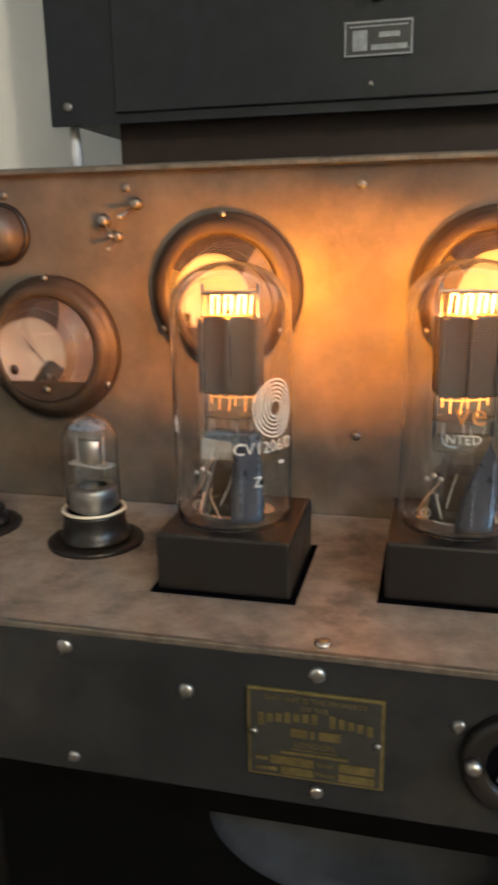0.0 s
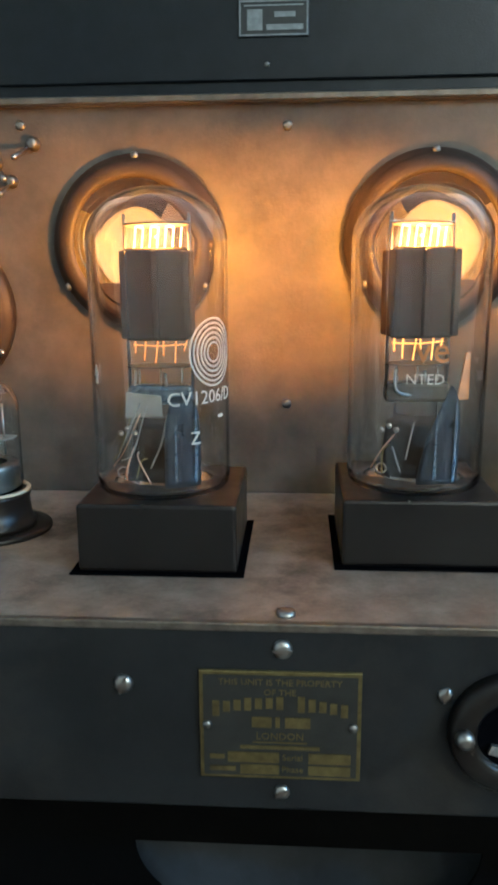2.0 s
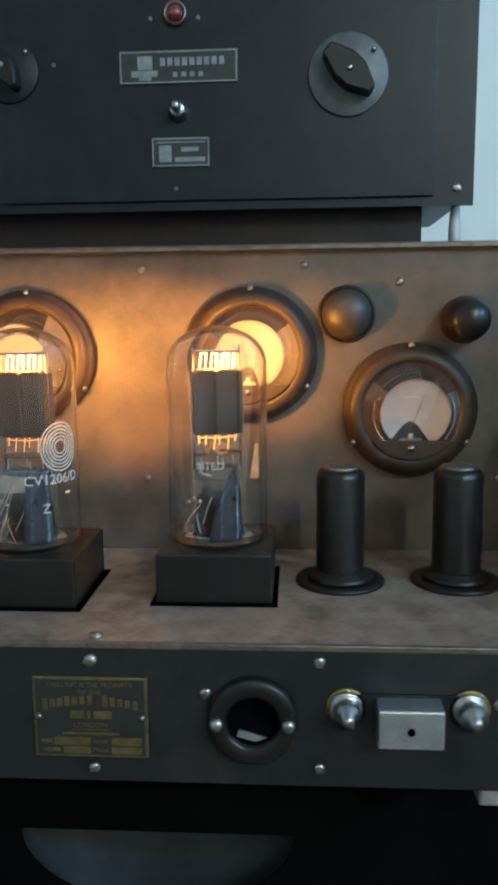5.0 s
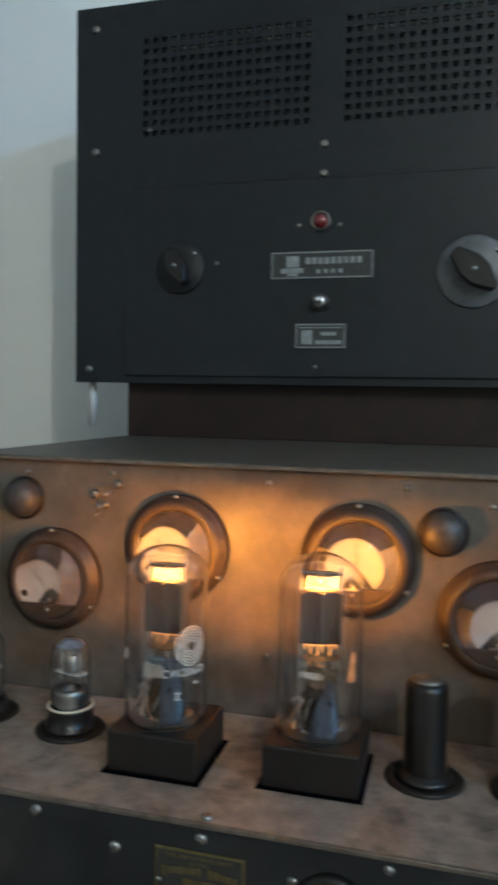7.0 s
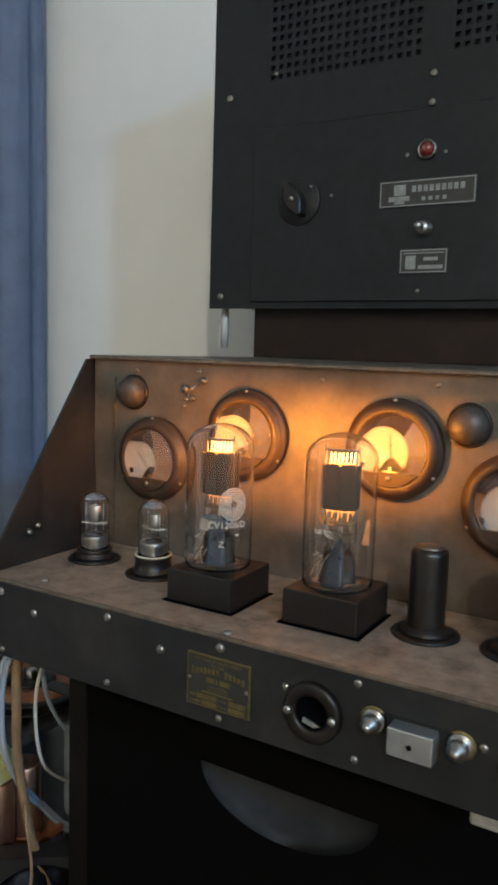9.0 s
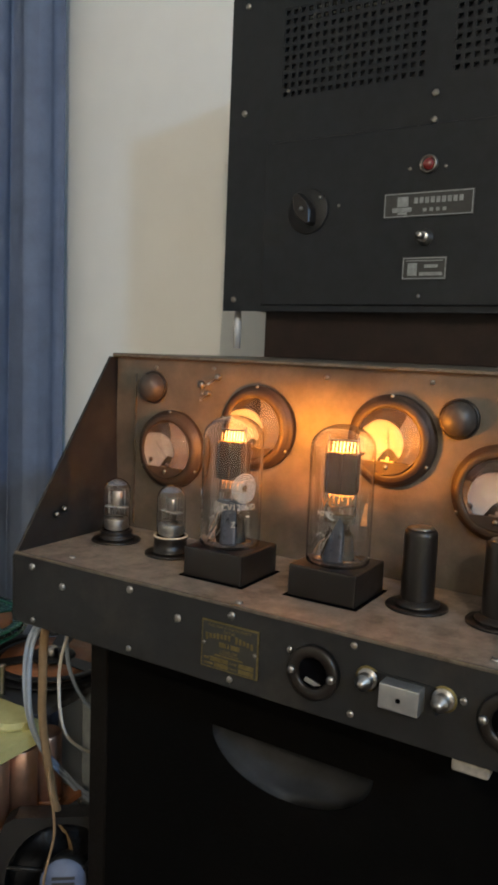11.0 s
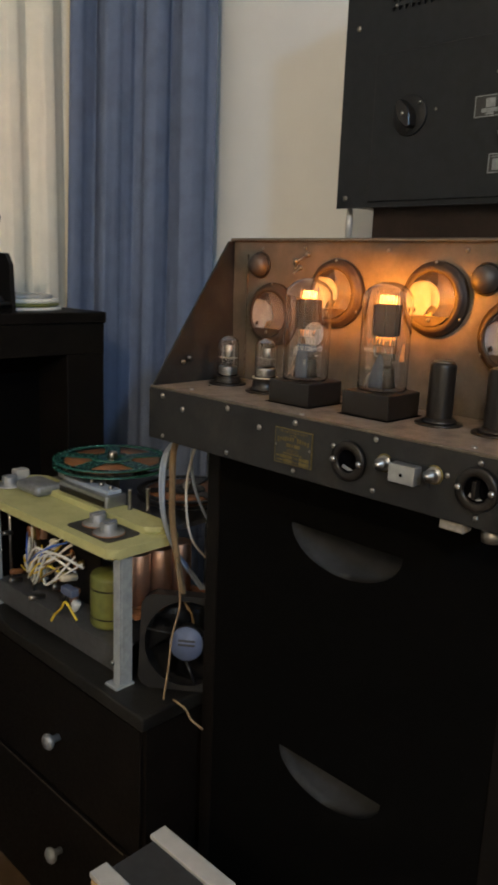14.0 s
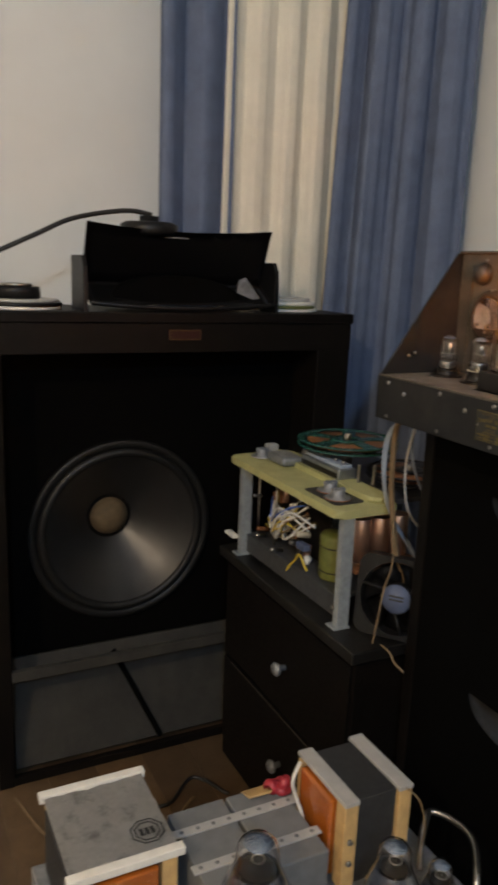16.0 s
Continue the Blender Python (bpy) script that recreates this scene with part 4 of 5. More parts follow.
def bent(y0, y1, z_top, z_bot, x_top, x_bot, sag, thick, n=20):
    """A sheet across y whose top edge dips in the middle."""
    bm = bmesh.new()
    rows = []
    for i in range(n + 1):
        s = i / n
        y = y0 + (y1 - y0) * s
        c = 1 - (2 * s - 1) ** 2
        zt, bow = z_top - sag * c, -0.035 * c
        col = []
        for k in range(6):
            f = k / 5
            col.append(bm.verts.new((x_top + (x_bot - x_top) * f + bow, y, zt + (z_bot - zt) * f)))
        rows.append(col)
    for a, b in zip(rows, rows[1:]):
        for k in range(5):
            bm.faces.new((a[k], b[k], b[k + 1], a[k + 1])).smooth = True
    geom = bmesh.ops.solidify(bm, geom=list(bm.faces), thickness=thick)
    return bm


part("upper_flare", bent(-0.198, 0.204, 0.170, 0.055, 0.02, -0.03, 0.010, 0.004), PLASTIC, horn, "black upper flare")
part("lower_flare", bent(-0.198, 0.204, 0.055, 0.012, -0.03, 0.045, 0.0, 0.004), PLASTIC, horn)
for y in (-0.212, 0.204):
    part("side_cheek", prism([(-0.05, 0), (0.05, 0), (0.045, 0.085), (0.03, 0.105), (-0.05, 0.105)], 0.008, Matrix(((1, 0, 0, 0), (0, 0, 1, y), (0, 1, 0, 0), (0, 0, 0, 1)))), PLASTIC, horn)
throat = [(0.15 * math.cos(a), 0.06 * math.sin(a)) for a in np.linspace(0, math.pi, 15)]
part("throat", prism([(y, z) for y, z in throat], 0.06, Matrix(((0, 0, 1, -0.055), (1, 0, 0, 0), (0, 1, 0, 0.012), (0, 0, 0, 1))), 0.004), BAFFLE, horn)
part("lip", swept([(0.045, -0.198, 0.016), (0.062, -0.1, 0.010), (0.066, 0.0, 0.008), (0.062, 0.1, 0.010), (0.045, 0.204, 0.016)], 0.005, 8), PLASTIC, horn)
# the black flank's reflection is added as a grey piece
part("bright_flare", prism([(0.13, 0.040), (0.19, 0.018), (0.185, 0.03), (0.150, 0.072), (0.135, 0.066)], 0.004, Matrix(((0, 0, 1, 0.006), (1, 0, 0, 0), (0, 1, 0, 0), (0, 0, 0, 1)))), GREYSTEEL, horn, "grey piece shaped as the reflection on the inner flank")
drv = part("compression_driver", turned([(0, 0), (0.055, 0), (0.06, 0.006), (0.06, 0.022), (0.05, 0.028), (0.02, 0.030), (0.02, 0.040), (0, 0.041)], 32, pose(-0.06, -0.045, 0.150)), PLASTIC, horn, "black driver unit behind the flare")
part("driver_plate", boxes((-0.10, -0.02, -0.10, 0.03, 0.146, 0.152), bevel=0.002), GREYSTEEL, horn)
tagged(part("loudspeaker_cable", swept([(-0.93, 0.12, 1.190), (-0.925, 0.06, 1.194), (-0.91, -0.05, 1.172), (-0.90, -0.13, 1.135), (-0.90, -0.24, 1.085), (-0.91, -0.40, 1.03)], 0.005, 8), WIRE_BLACK), "thick black cable rising to the horn", "cable")


def disc_stack(x, y, z, discs, label, group=""):
    st = thing("record_stack", (x, y, z), label, "records", group)
    h = 0
    for i, (r, t, mat, dx, dy) in enumerate(discs):
        part("disc", turned([(r * 0.12, h), (r, h), (r, h + t * 0.7), (r * 0.97, h + t), (r * 0.4, h + t), (r * 0.38, h + t * 0.8), (r * 0.12, h + t * 0.8)], 40, pose(dx, dy, 0), True), mat, st)
        h += t + 0.0003


disc_stack(-0.925, 0.435, LTOP, ((0.085, 0.007, PAPER, 0, 0), (0.08, 0.006, OLIVE, 0.006, -0.004), (0.078, 0.008, PAPER, -0.004, 0.006), (0.06, 0.007, GREYTAPE, 0.0, 0.01)), "low stack of cream and green discs on the cabinet")
disc_stack(-0.90, -0.165, LTOP, ((0.085, 0.006, PAPER, 0, 0), (0.082, 0.007, PLASTIC, 0.003, 0.004), (0.08, 0.005, GREYTAPE, 0, 0), (0.045, 0.022, PLASTIC, 0.0, 0.0), (0.03, 0.006, NICKEL, 0.0, 0.0)), "stack of discs with dark reels on the cabinet")


# ---- curtains ----
def curtain(name, a, b, z0, z1, folds, depth, mat, label, seed, lean=0.0, gather=0.0):
    rnd = random.Random(seed)
    a, b = Vector((*a, 0)), Vector((*b, 0))
    along = (b - a)
    nrm = Vector((along.y, -along.x, 0)).normalized()
    n, rows = folds * 12, 26
    phase = [rnd.uniform(-0.7, 0.7) for _ in range(folds + 1)]
    amp_ = [rnd.uniform(0.55, 1.2) for _ in range(folds + 1)]
    bm = bmesh.new()
    grid = []
    for j in range(rows + 1):
        v = j / rows
        z = z0 + (z1 - z0) * v
        col = []
        for i in range(n + 1):
            u = i / n
            k = u * folds
            f, g = int(min(k, folds - 1)), k - int(min(k, folds - 1))
            am = amp_[f] * (1 - g) + amp_[f + 1] * g
            ph = phase[f] * (1 - g) + phase[f + 1] * g
            w = math.sin(2 * math.pi * k + ph + 0.35 * math.sin(3 * v + f)) + 0.25 * math.sin(4 * math.pi * k + 2 * ph + 2 * v)
            p = a + along * (u + 0.012 * math.sin(6 * math.pi * k + 4 * v)) + nrm * depth * am * w * (0.75 + 0.35 * (1 - v))
            p += along.normalized() * (lean * (1 - u) + gather * u) * (z - 1.5)
            col.append(bm.verts.new((p.x, p.y, z)))
        grid.append(col)
    for r0, r1 in zip(grid, grid[1:]):
        for i in range(n):
            bm.faces.new((r0[i], r0[i + 1], r1[i + 1], r1[i])).smooth = True
    ob = part(name, bm, mat)
    mod = ob.modifiers.new("cloth", "SOLIDIFY")
    mod.thickness = 0.002
    return tagged(ob, label, "curtain", "window curtains")


curtain("curtain", (-1.085, 0.190), (-1.085, 0.374), 0.03, 2.6, 2, 0.022, BLUECLOTH, "blue cloth curtain hanging in folds", 3)
curtain("curtain", (-1.098, 0.352), (-1.078, 0.668), 0.03, 2.6, 4, 0.010, CREAMCLOTH, "cream cloth curtain between the blue ones", 5, 0.01)
curtain("curtain", (-1.04, 0.635), (-0.835, 0.870), 0.03, 2.6, 4, 0.026, BLUECLOTH, "blue cloth curtain gathered in the corner", 8, 0.03, 0.0)
rail = thing("curtain_rail", (-1.07, 0.4, 2.62), "plain curtain rail above the window", "curtain rail")
part("rod", swept([(0, -0.35, 0), (0, 0.27, 0), (0.28, 0.49, 0)], 0.012, 10, 1), ALU, rail)

# ---- the upper amplifier ----
KX0, KX1, KZ0, KZ1, KY = -0.320, 0.232, 1.188, 1.604, 0.665
kl = thing("rack_amplifier", (-0.046, 0.75, TOPZ), "black hammer-painted rack amplifier with perforated vents", "amplifier")
KO = Matrix.Translation((0.046, -0.75, -TOPZ))


def kl_part(name, bm, mat, label="", parent=None, at=None):
    return part(name, bm, mat, parent or kl, label, at if at is not None else (KO if parent is None else None))


FX = ((-0.241, -0.050), (-0.018, 0.173))
FZ = (1.457, 1.567)


def holed_plate(xs, zs, holes, y0, y1):
    """A plate cut along the lines xs and zs, open in the cells named, all one piece."""
    bm = bmesh.new()
    grid = [[[bm.verts.new((x, y, z)) for y in (y0, y1)] for z in zs] for x in xs]
    cells = {(i, k) for i in range(len(xs) - 1) for k in range(len(zs) - 1)} - set(holes)
    for i, k in cells:
        ring_ = (grid[i][k], grid[i + 1][k], grid[i + 1][k + 1], grid[i][k + 1])
        bm.faces.new([v[0] for v in ring_])
        bm.faces.new([v[1] for v in ring_][::-1])
        for q, step in enumerate(((0, -1), (1, 0), (0, 1), (-1, 0))):
            if (i + step[0], k + step[1]) not in cells:
                a, b = ring_[q], ring_[(q + 1) % 4]
                bm.faces.new((a[0], a[1], b[1], b[0]))
    return bm


kl_part("front_plate", holed_plate((KX0, FX[0][0], FX[0][1], FX[1][0], FX[1][1], KX1), (KZ0, FZ[0], FZ[1], KZ1), ((1, 1), (3, 1)), KY, KY + 0.004), HAMMER, "black hammer-finish front plate")
# pale strips added for the dashes of light behind the upper vent rows
for x0, x1 in ((-0.214, -0.052), (-0.002, 0.170)):
    for z in (1.5528, 1.5640):
        kl_part("vent_lip", boxes((x0, x1, KY + 0.007, KY + 0.010, z, z + 0.0020)), PAPER, "added pale strip for the light seen through the vent")


def perforated(x0, x1, z0, z1, cols, rows_, y, hole):
    bm = bmesh.new()
    px, pz = (x1 - x0) / cols, (z1 - z0) / rows_
    for i in range(cols):
        for j in range(rows_):
            cx, cz = x0 + px * (i + 0.5), z0 + pz * (j + 0.5)
            o = [bm.verts.new((cx + sx * px / 2, y, cz + sz * pz / 2)) for sx, sz in ((-1, -1), (1, -1), (1, 1), (-1, 1))]
            h = [bm.verts.new((cx + sx * px * hole / 2, y, cz + sz * pz * hole / 2)) for sx, sz in ((-1, -1), (1, -1), (1, 1), (-1, 1))]
            d = [bm.verts.new((v.co.x, y + 0.003, v.co.z)) for v in h]
            for k in range(4):
                m_ = (k + 1) % 4
                bm.faces.new((o[k], o[m_], h[m_], h[k]))
                bm.faces.new((h[k], h[m_], d[m_], d[k]))
    return bm


for x0, x1 in FX:
    kl_part("perforated_vent", perforated(x0, x1, *FZ, 18, 10, KY + 0.0004, 0.52), HAMMER, "vent of square holes")
kl_part("case", boxes((KX0 + 0.006, KX1 - 0.006, KY + 0.035, 0.86, KZ0 + 0.004, KZ1 - 0.004), bevel=0.002), HAMMER)
kl_part("case_rim", boxes((KX0 + 0.006, KX0 + 0.010, KY + 0.004, KY + 0.035, KZ0 + 0.004, KZ1 - 0.004), (KX1 - 0.010, KX1 - 0.006, KY + 0.004, KY + 0.035, KZ0 + 0.004, KZ1 - 0.004), (KX0 + 0.010, KX1 - 0.010, KY + 0.004, KY + 0.035, KZ0 + 0.004, KZ0 + 0.008)), HAMMER)
kl_part("lower_panel", boxes((-0.258, 0.196, KY - 0.0035, KY, 1.196, 1.403), bevel=0.0012), HAMMER, "slightly proud lower control panel")
kl_part("foot_plinth", boxes((-0.266, 0.19, 0.690, 0.84, TOPZ, KZ0 + 0.004), bevel=0.001), BROWNWOOD, "dark wooden plinth")
for x in (KX0 + 0.012, KX1 - 0.012):
    kl_part("side_peg", turned([(0, 0), (0.005, 0), (0.006, 0.03), (0.004, 0.056), (0, 0.056)], 14, pose(x, KY + 0.02, TOPZ + 0.010)), GREYTAPE, "pale leg")
kscrew = kl_part("screw", slot_screw(0.0042, 0.0022), DULL_NICKEL)
kscrew.matrix_basis = KO @ Matrix.Translation((-0.036, KY, 1.438)) @ FRONT
for i, (x, z) in enumerate(((-0.036, 1.408), (-0.296, 1.580), (-0.296, 1.446), (-0.303, 1.203), (0.217, 1.203), (0.217, 1.446), (0.217, 1.580), (-0.231, 1.466), (0.16, 1.44))):
    share(kscrew, kl, KO @ Matrix.Translation((x, KY, z)) @ FRONT @ Matrix.Scale(0.6 if i > 6 else 1, 4) @ pose(0, 0, 0, 0, 0, 41 * i))
PY = KY - 0.0035
for x, z in ((-0.060, 1.3545), (-0.017, 1.3540), (-0.150, 1.318), (-0.04, 1.207)):
    share(kscrew, kl, KO @ Matrix.Translation((x, PY, z)) @ FRONT @ Matrix.Scale(0.5, 4))
pilot = kl_part("pilot_lamp", ring(0.0078, 0.0105, 0.005, 28), DULL_NICKEL, "red pilot lamp in a metal ring", at=KO @ Matrix.Translation((-0.037, PY, 1.3575)) @ FRONT)
part("jewel", turned([(0, 0.001), (0.0078, 0.001), (0.0076, 0.005), (0.005, 0.0085), (0, 0.0098)], 24), material("red_jewel", (0.13, 0.010, 0.010), 0.12, 0.0, 0.1, 100, 0, coat=1.0), pilot, "dark red glass jewel")
tog = kl_part("toggle_switch", turned([(0, 0), (0.0095, 0), (0.0095, 0.002), (0.007, 0.004), (0.007, 0.010), (0.005, 0.011), (0.003, 0.011), (0.004, 0.020), (0.0045, 0.023), (0.002, 0.025), (0, 0.025)], 20), NICKEL, "nickel toggle switch", at=KO @ Matrix.Translation((-0.036, PY, 1.2745)) @ FRONT)
# maker's badge and rating plate: frames, a mark and plain bars
bad = kl_part("maker_badge", boxes((-0.054, 0.054, -0.0015, 0, -0.0143, 0.0143), bevel=0.0004), ENAMEL, "black badge with a silver frame", at=KO @ Matrix.Translation((-0.0355, PY, 1.3130)))
bm = bmesh.new()
for x0, x1, z0, z1 in ((-0.0532, 0.0532, 0.0124, 0.0136), (-0.0532, 0.0532, -0.0136, -0.0124), (-0.0532, -0.0520, -0.0124, 0.0124), (0.0520, 0.0532, -0.0124, 0.0124)):
    box(bm, x0, x1, -0.0019, -0.0014, z0, z1)
for k in range(9):
    box(bm, -0.0165 + 0.0067 * k, -0.0165 + 0.0067 * k + 0.0046, -0.0019, -0.0014, 0.0010, 0.0078)
for k in range(4):
    box(bm, -0.0050 + 0.0078 * k, -0.0050 + 0.0078 * k + 0.0042, -0.0019, -0.0014, -0.0085, -0.0045)
box(bm, -0.0370, -0.0235, -0.0019, -0.0014, -0.002, 0.0095)
box(bm, -0.0430, -0.0190, -0.0019, -0.0014, -0.0082, -0.0030)
box(bm, -0.0360, -0.0245, -0.0019, -0.0014, -0.0112, -0.0086)
part("silver_mark", bm, SILVER, bad, "silver frame and bars")
tag = kl_part("rating_plate", boxes((-0.0268, 0.0268, -0.0012, 0, -0.0132, 0.0132), bevel=0.0004), ENAMEL, "small rating plate", at=KO @ Matrix.Translation((-0.0350, PY, 1.2393)))
bm = bmesh.new()
for x0, x1, z0, z1 in ((-0.0262, 0.0262, 0.0112, 0.0124), (-0.0262, 0.0262, -0.0124, -0.0112), (-0.0262, -0.0250, -0.0112, 0.0112), (0.0250, 0.0262, -0.0112, 0.0112), (-0.020, -0.0085, -0.0085, 0.0060), (0.0005, 0.0165, 0.0005, 0.0042), (-0.0055, 0.0225, -0.0085, -0.0045), (-0.0225, 0.0225, 0.0082, 0.0092)):
    box(bm, x0, x1, -0.0016, -0.0011, z0, z1)
part("silver_mark", bm, SILVER, tag, "silver frame and bars")
for x, z, r, turn in ((-0.192, 1.3135, 0.028, 28), (0.1175, 1.3020, 0.036, 48)):
    knob = kl_part("rotary_knob", turned([(0, 0), (r, 0), (r, 0.0018), (r * 0.96, 0.0026), (0, 0.0026)], 40), SURROUND if x < 0 else DIALGREY, "rotary knob with a bar grip on a round dial", at=KO @ Matrix.Translation((x, PY, z)) @ FRONT)
    grip = prism([(-r * 0.75, -r * 0.10), (-r * 0.2, -r * 0.36), (r * 0.2, -r * 0.36), (r * 0.75, -r * 0.16), (r * 0.75, r * 0.16), (r * 0.2, r * 0.36), (-r * 0.2, r * 0.36), (-r * 0.75, r * 0.10)], 0.018, pose(0, 0, 0.0026, 0, 0, 90 + turn), 0.0015)
    part("grip", grip, BAKELITE, knob)
    part("hub_screw", turned([(0, 0), (0.003, 0), (0.002, 0.0016), (0, 0.002)], 12, pose(0, 0, 0.0206)), NICKEL, knob)
    part("stop_pin", turned([(0, 0), (0.0022, 0), (0.0018, 0.003), (0, 0.0035)], 10, pose(r * 0.62, r * 0.55, 0.0024)), NICKEL, knob)

# ---- chest of drawers with the open tape recorder ----
chest = thing("chest_of_drawers", (-0.49, 0.31, 0), "low black chest of drawers with round knobs", "chest")
CO = Matrix.Translation((0.49, -0.31, 0))
BZ = 0.50
part("carcass", boxes((-0.745, -0.318, 0.241, 0.515, 0.0, BZ - 0.022)), BLACKWOOD, chest, "", CO)
part("top", boxes((-0.765, -0.246, 0.226, 0.520, BZ - 0.022, BZ), bevel=0.003), WORNTOP, chest, "worn black top board", CO)
part("side_panel", boxes((-0.318, -0.256, 0.241, 0.515, 0.0, BZ - 0.022)), BLACKWOOD, chest, "", CO)
for z0, z1, kz in ((0.262, 0.468, 0.358), (0.05, 0.250, 0.150)):
    d = part("drawer", boxes((-0.738, -0.262, 0.2345, 0.2405, z0, z1), bevel=0.0015), BLACKWOOD, chest, "", CO)
    # lower drawer's worn edge also carries its caught light as a steel colour
    part("worn_edge", boxes((-0.70, -0.30, 0.2335, 0.2345, z1 - 0.0012, z1 + 0.0006)), EDGE if z1 < 0.3 else BLACKWOOD, d, "rubbed upper edge, the lower one with its highlight put into the colour")
    for kx in (-0.470,):
        part("knob", turned([(0, 0), (0.006, 0), (0.0055, 0.010), (0.012, 0.015), (0.0135, 0.020), (0.010, 0.0245), (0, 0.026)], 20, pose(kx, 0.2345, kz, 90)), GREYSTEEL, d, "pale metal knob")

rec = thing("tape_recorder", pose(-0.322, 0.232, BZ, 0, 0, 1), "opened tape recorder with a lime-green top plate on grey posts", "tape recorder")


def rec_part(name, bm, mat, label="", parent=None, at=None):
    return part(name, bm, mat, parent or rec, label, at)


RW, RD, RB, RH = -0.405, 0.125, 0.255, 0.211


def rounded(x0, x1, y0, y1, r, n=6):
    pts = []
    for cx, cy, a0 in ((x1 - r, y1 - r, 0), (x0 + r, y1 - r, 90), (x0 + r, y0 + r, 180), (x1 - r, y0 + r, 270)):
        pts += [(cx + r * math.cos(radians(a0 + 90 * k / n)), cy + r * math.sin(radians(a0 + 90 * k / n))) for k in range(n + 1)]
    return pts


rec_part("top_plate", prism(rounded(RW, 0, 0, RD, 0.013), 0.014, pose(0, 0, RH - 0.014), 0.003), LIME, "rounded lime-green top plate")
rec_part("top_hump", prism(rounded(RW + 0.03, -0.012, 0.078, RD - 0.003, 0.02), 0.010, pose(0, 0, RH), 0.004), LIME)
rec_part("rear_deck", prism(rounded(RW + 0.02, -0.035, RD + 0.002, RB + 0.045, 0.02), 0.008, pose(0, 0, RH - 0.012), 0.001), DIALGREY, "dark grey rear deck under the reels")
for x, y in ((-0.016, 0.018), (RW + 0.024, 0.018), (-0.06, RB - 0.01), (RW + 0.04, RB - 0.01)):
    post = rec_part("post", boxes((-0.003, 0.0115, -0.002, 0.002, 0, RH - 0.014), (0.0095, 0.0120, 0.0021, 0.020, 0.0, RH - 0.014), bevel=0.0006), POSTGREY, "grey angle post", at=pose(x, y, 0))
    part("foot", boxes((-0.012, 0.015, -0.010, 0.022, 0, 0.004), bevel=0.001), POSTGREY, post)
    part("bolt", turned([(0, 0), (0.004, 0), (0.0035, 0.003), (0, 0.0035)], 8, pose(-0.004, -0.002, 0.035, 90)), NICKEL, post)
rec_part("tray", boxes((RW + 0.03, -0.03, 0.030, 0.034, 0.008, 0.046), (RW + 0.03, -0.03, RB - 0.034, RB - 0.03, 0.008, 0.046), (RW + 0.03, -0.03, 0.034, RB - 0.034, 0.042, 0.046), bevel=0.0006), DIALGREY, "grey steel chassis tray")
tr = rec_part("transformer", turned([(0, 0), (0.030, 0), (0.031, 0.004), (0.031, 0.064), (0.029, 0.068), (0, 0.068)], 32), OLIVE, "olive-green round transformer", at=pose(-0.105, 0.075, 0.048) @ Matrix.Diagonal((1, 1, 1.2, 1)))
for z in (0.012, 0.050):
    part("band", ring(0.0312, 0.0318, 0.002, 32, 0.0004), BAKELITE, tr, at=pose(0, 0, z))
for k, (x, y) in enumerate(((-0.004, 0.060), (0.0, 0.098), (0.0, 0.136))):
    can = rec_part("capacitor", turned([(0, 0), (0.0172, 0), (0.0172, 0.078), (0.0160, 0.080), (0.0145, 0.0785), (0, 0.0785)], 28), COPPER, "copper-coloured capacitor can", at=pose(x - 0.030, y + 0.012, 0.104))
    part("base_ring", ring(0.0172, 0.0195, 0.003, 24, 0.0006), RUST, can)
rec_part("terminal_board", boxes((-0.06, -0.004, 0.045, 0.18, 0.095, 0.103), bevel=0.001), RUST, "orange-brown terminal board")
rec_part("inner_board", boxes((RW + 0.06, -0.145, 0.085, 0.088, 0.048, 0.176), bevel=0.0005), BAKELITE)
rnd = random.Random(11)
for k in range(34):
    x, z = rnd.uniform(RW + 0.05, -0.15), rnd.uniform(0.047, 0.15)
    h, r = rnd.uniform(0.012, 0.034), rnd.uniform(0.003, 0.008)
    mat = rnd.choice((NICKEL, RUST, CERAMIC, BRASS, GREYTAPE, BAKELITE, COPPER, PAPER))
    rec_part("component", turned([(0, 0), (r, 0), (r, h * 0.9), (r * 0.7, h), (0, h)], 12, pose(0, 0, 0, rnd.choice((0, 0, 80)), rnd.uniform(-30, 30), 0)), mat, at=pose(x, rnd.uniform(0.045, 0.08), z))
for k in range(9):
    x = RW + 0.045 + 0.012 * k
    rec_part("pillar_rod", turned([(0, 0), (0.0022, 0), (0.0022, 0.142), (0, 0.142)], 8), BRASS if k % 3 else NICKEL, at=pose(x, 0.05 + 0.018 * (k % 3), 0.046)) if k % 2 == 0 else None
rec_part("pillar_rod", turned([(0, 0), (0.0028, 0), (0.0028, 0.142), (0, 0.142)], 10), BRASS, "thin brass rod", at=pose(-0.052, 0.050, 0.046))
for k in range(18):
    x0 = rnd.uniform(RW + 0.06, RW + 0.13)
    x1 = rnd.uniform(-0.20, -0.14)
    mat = (WIRE_WHITE, WIRE_WHITE, WIRE_YELLOW, WIRE_WHITE, WIRE_BLUE, WIRE_WHITE, WIRE_YELLOW, WIRE_WHITE, WIRE_TAN)[k % 9]
    pts = [(x0, 0.06, rnd.uniform(0.07, 0.14)), ((x0 * 2 + x1) / 3, 0.03 + rnd.uniform(0, 0.02), rnd.uniform(0.07, 0.11)), ((x0 + 2 * x1) / 3, 0.025, rnd.uniform(0.09, 0.15)), (x1, 0.05, rnd.uniform(0.10, 0.17))]
    rec_part("wire", swept(pts, rnd.uniform(0.0012, 0.0022), 6), mat)
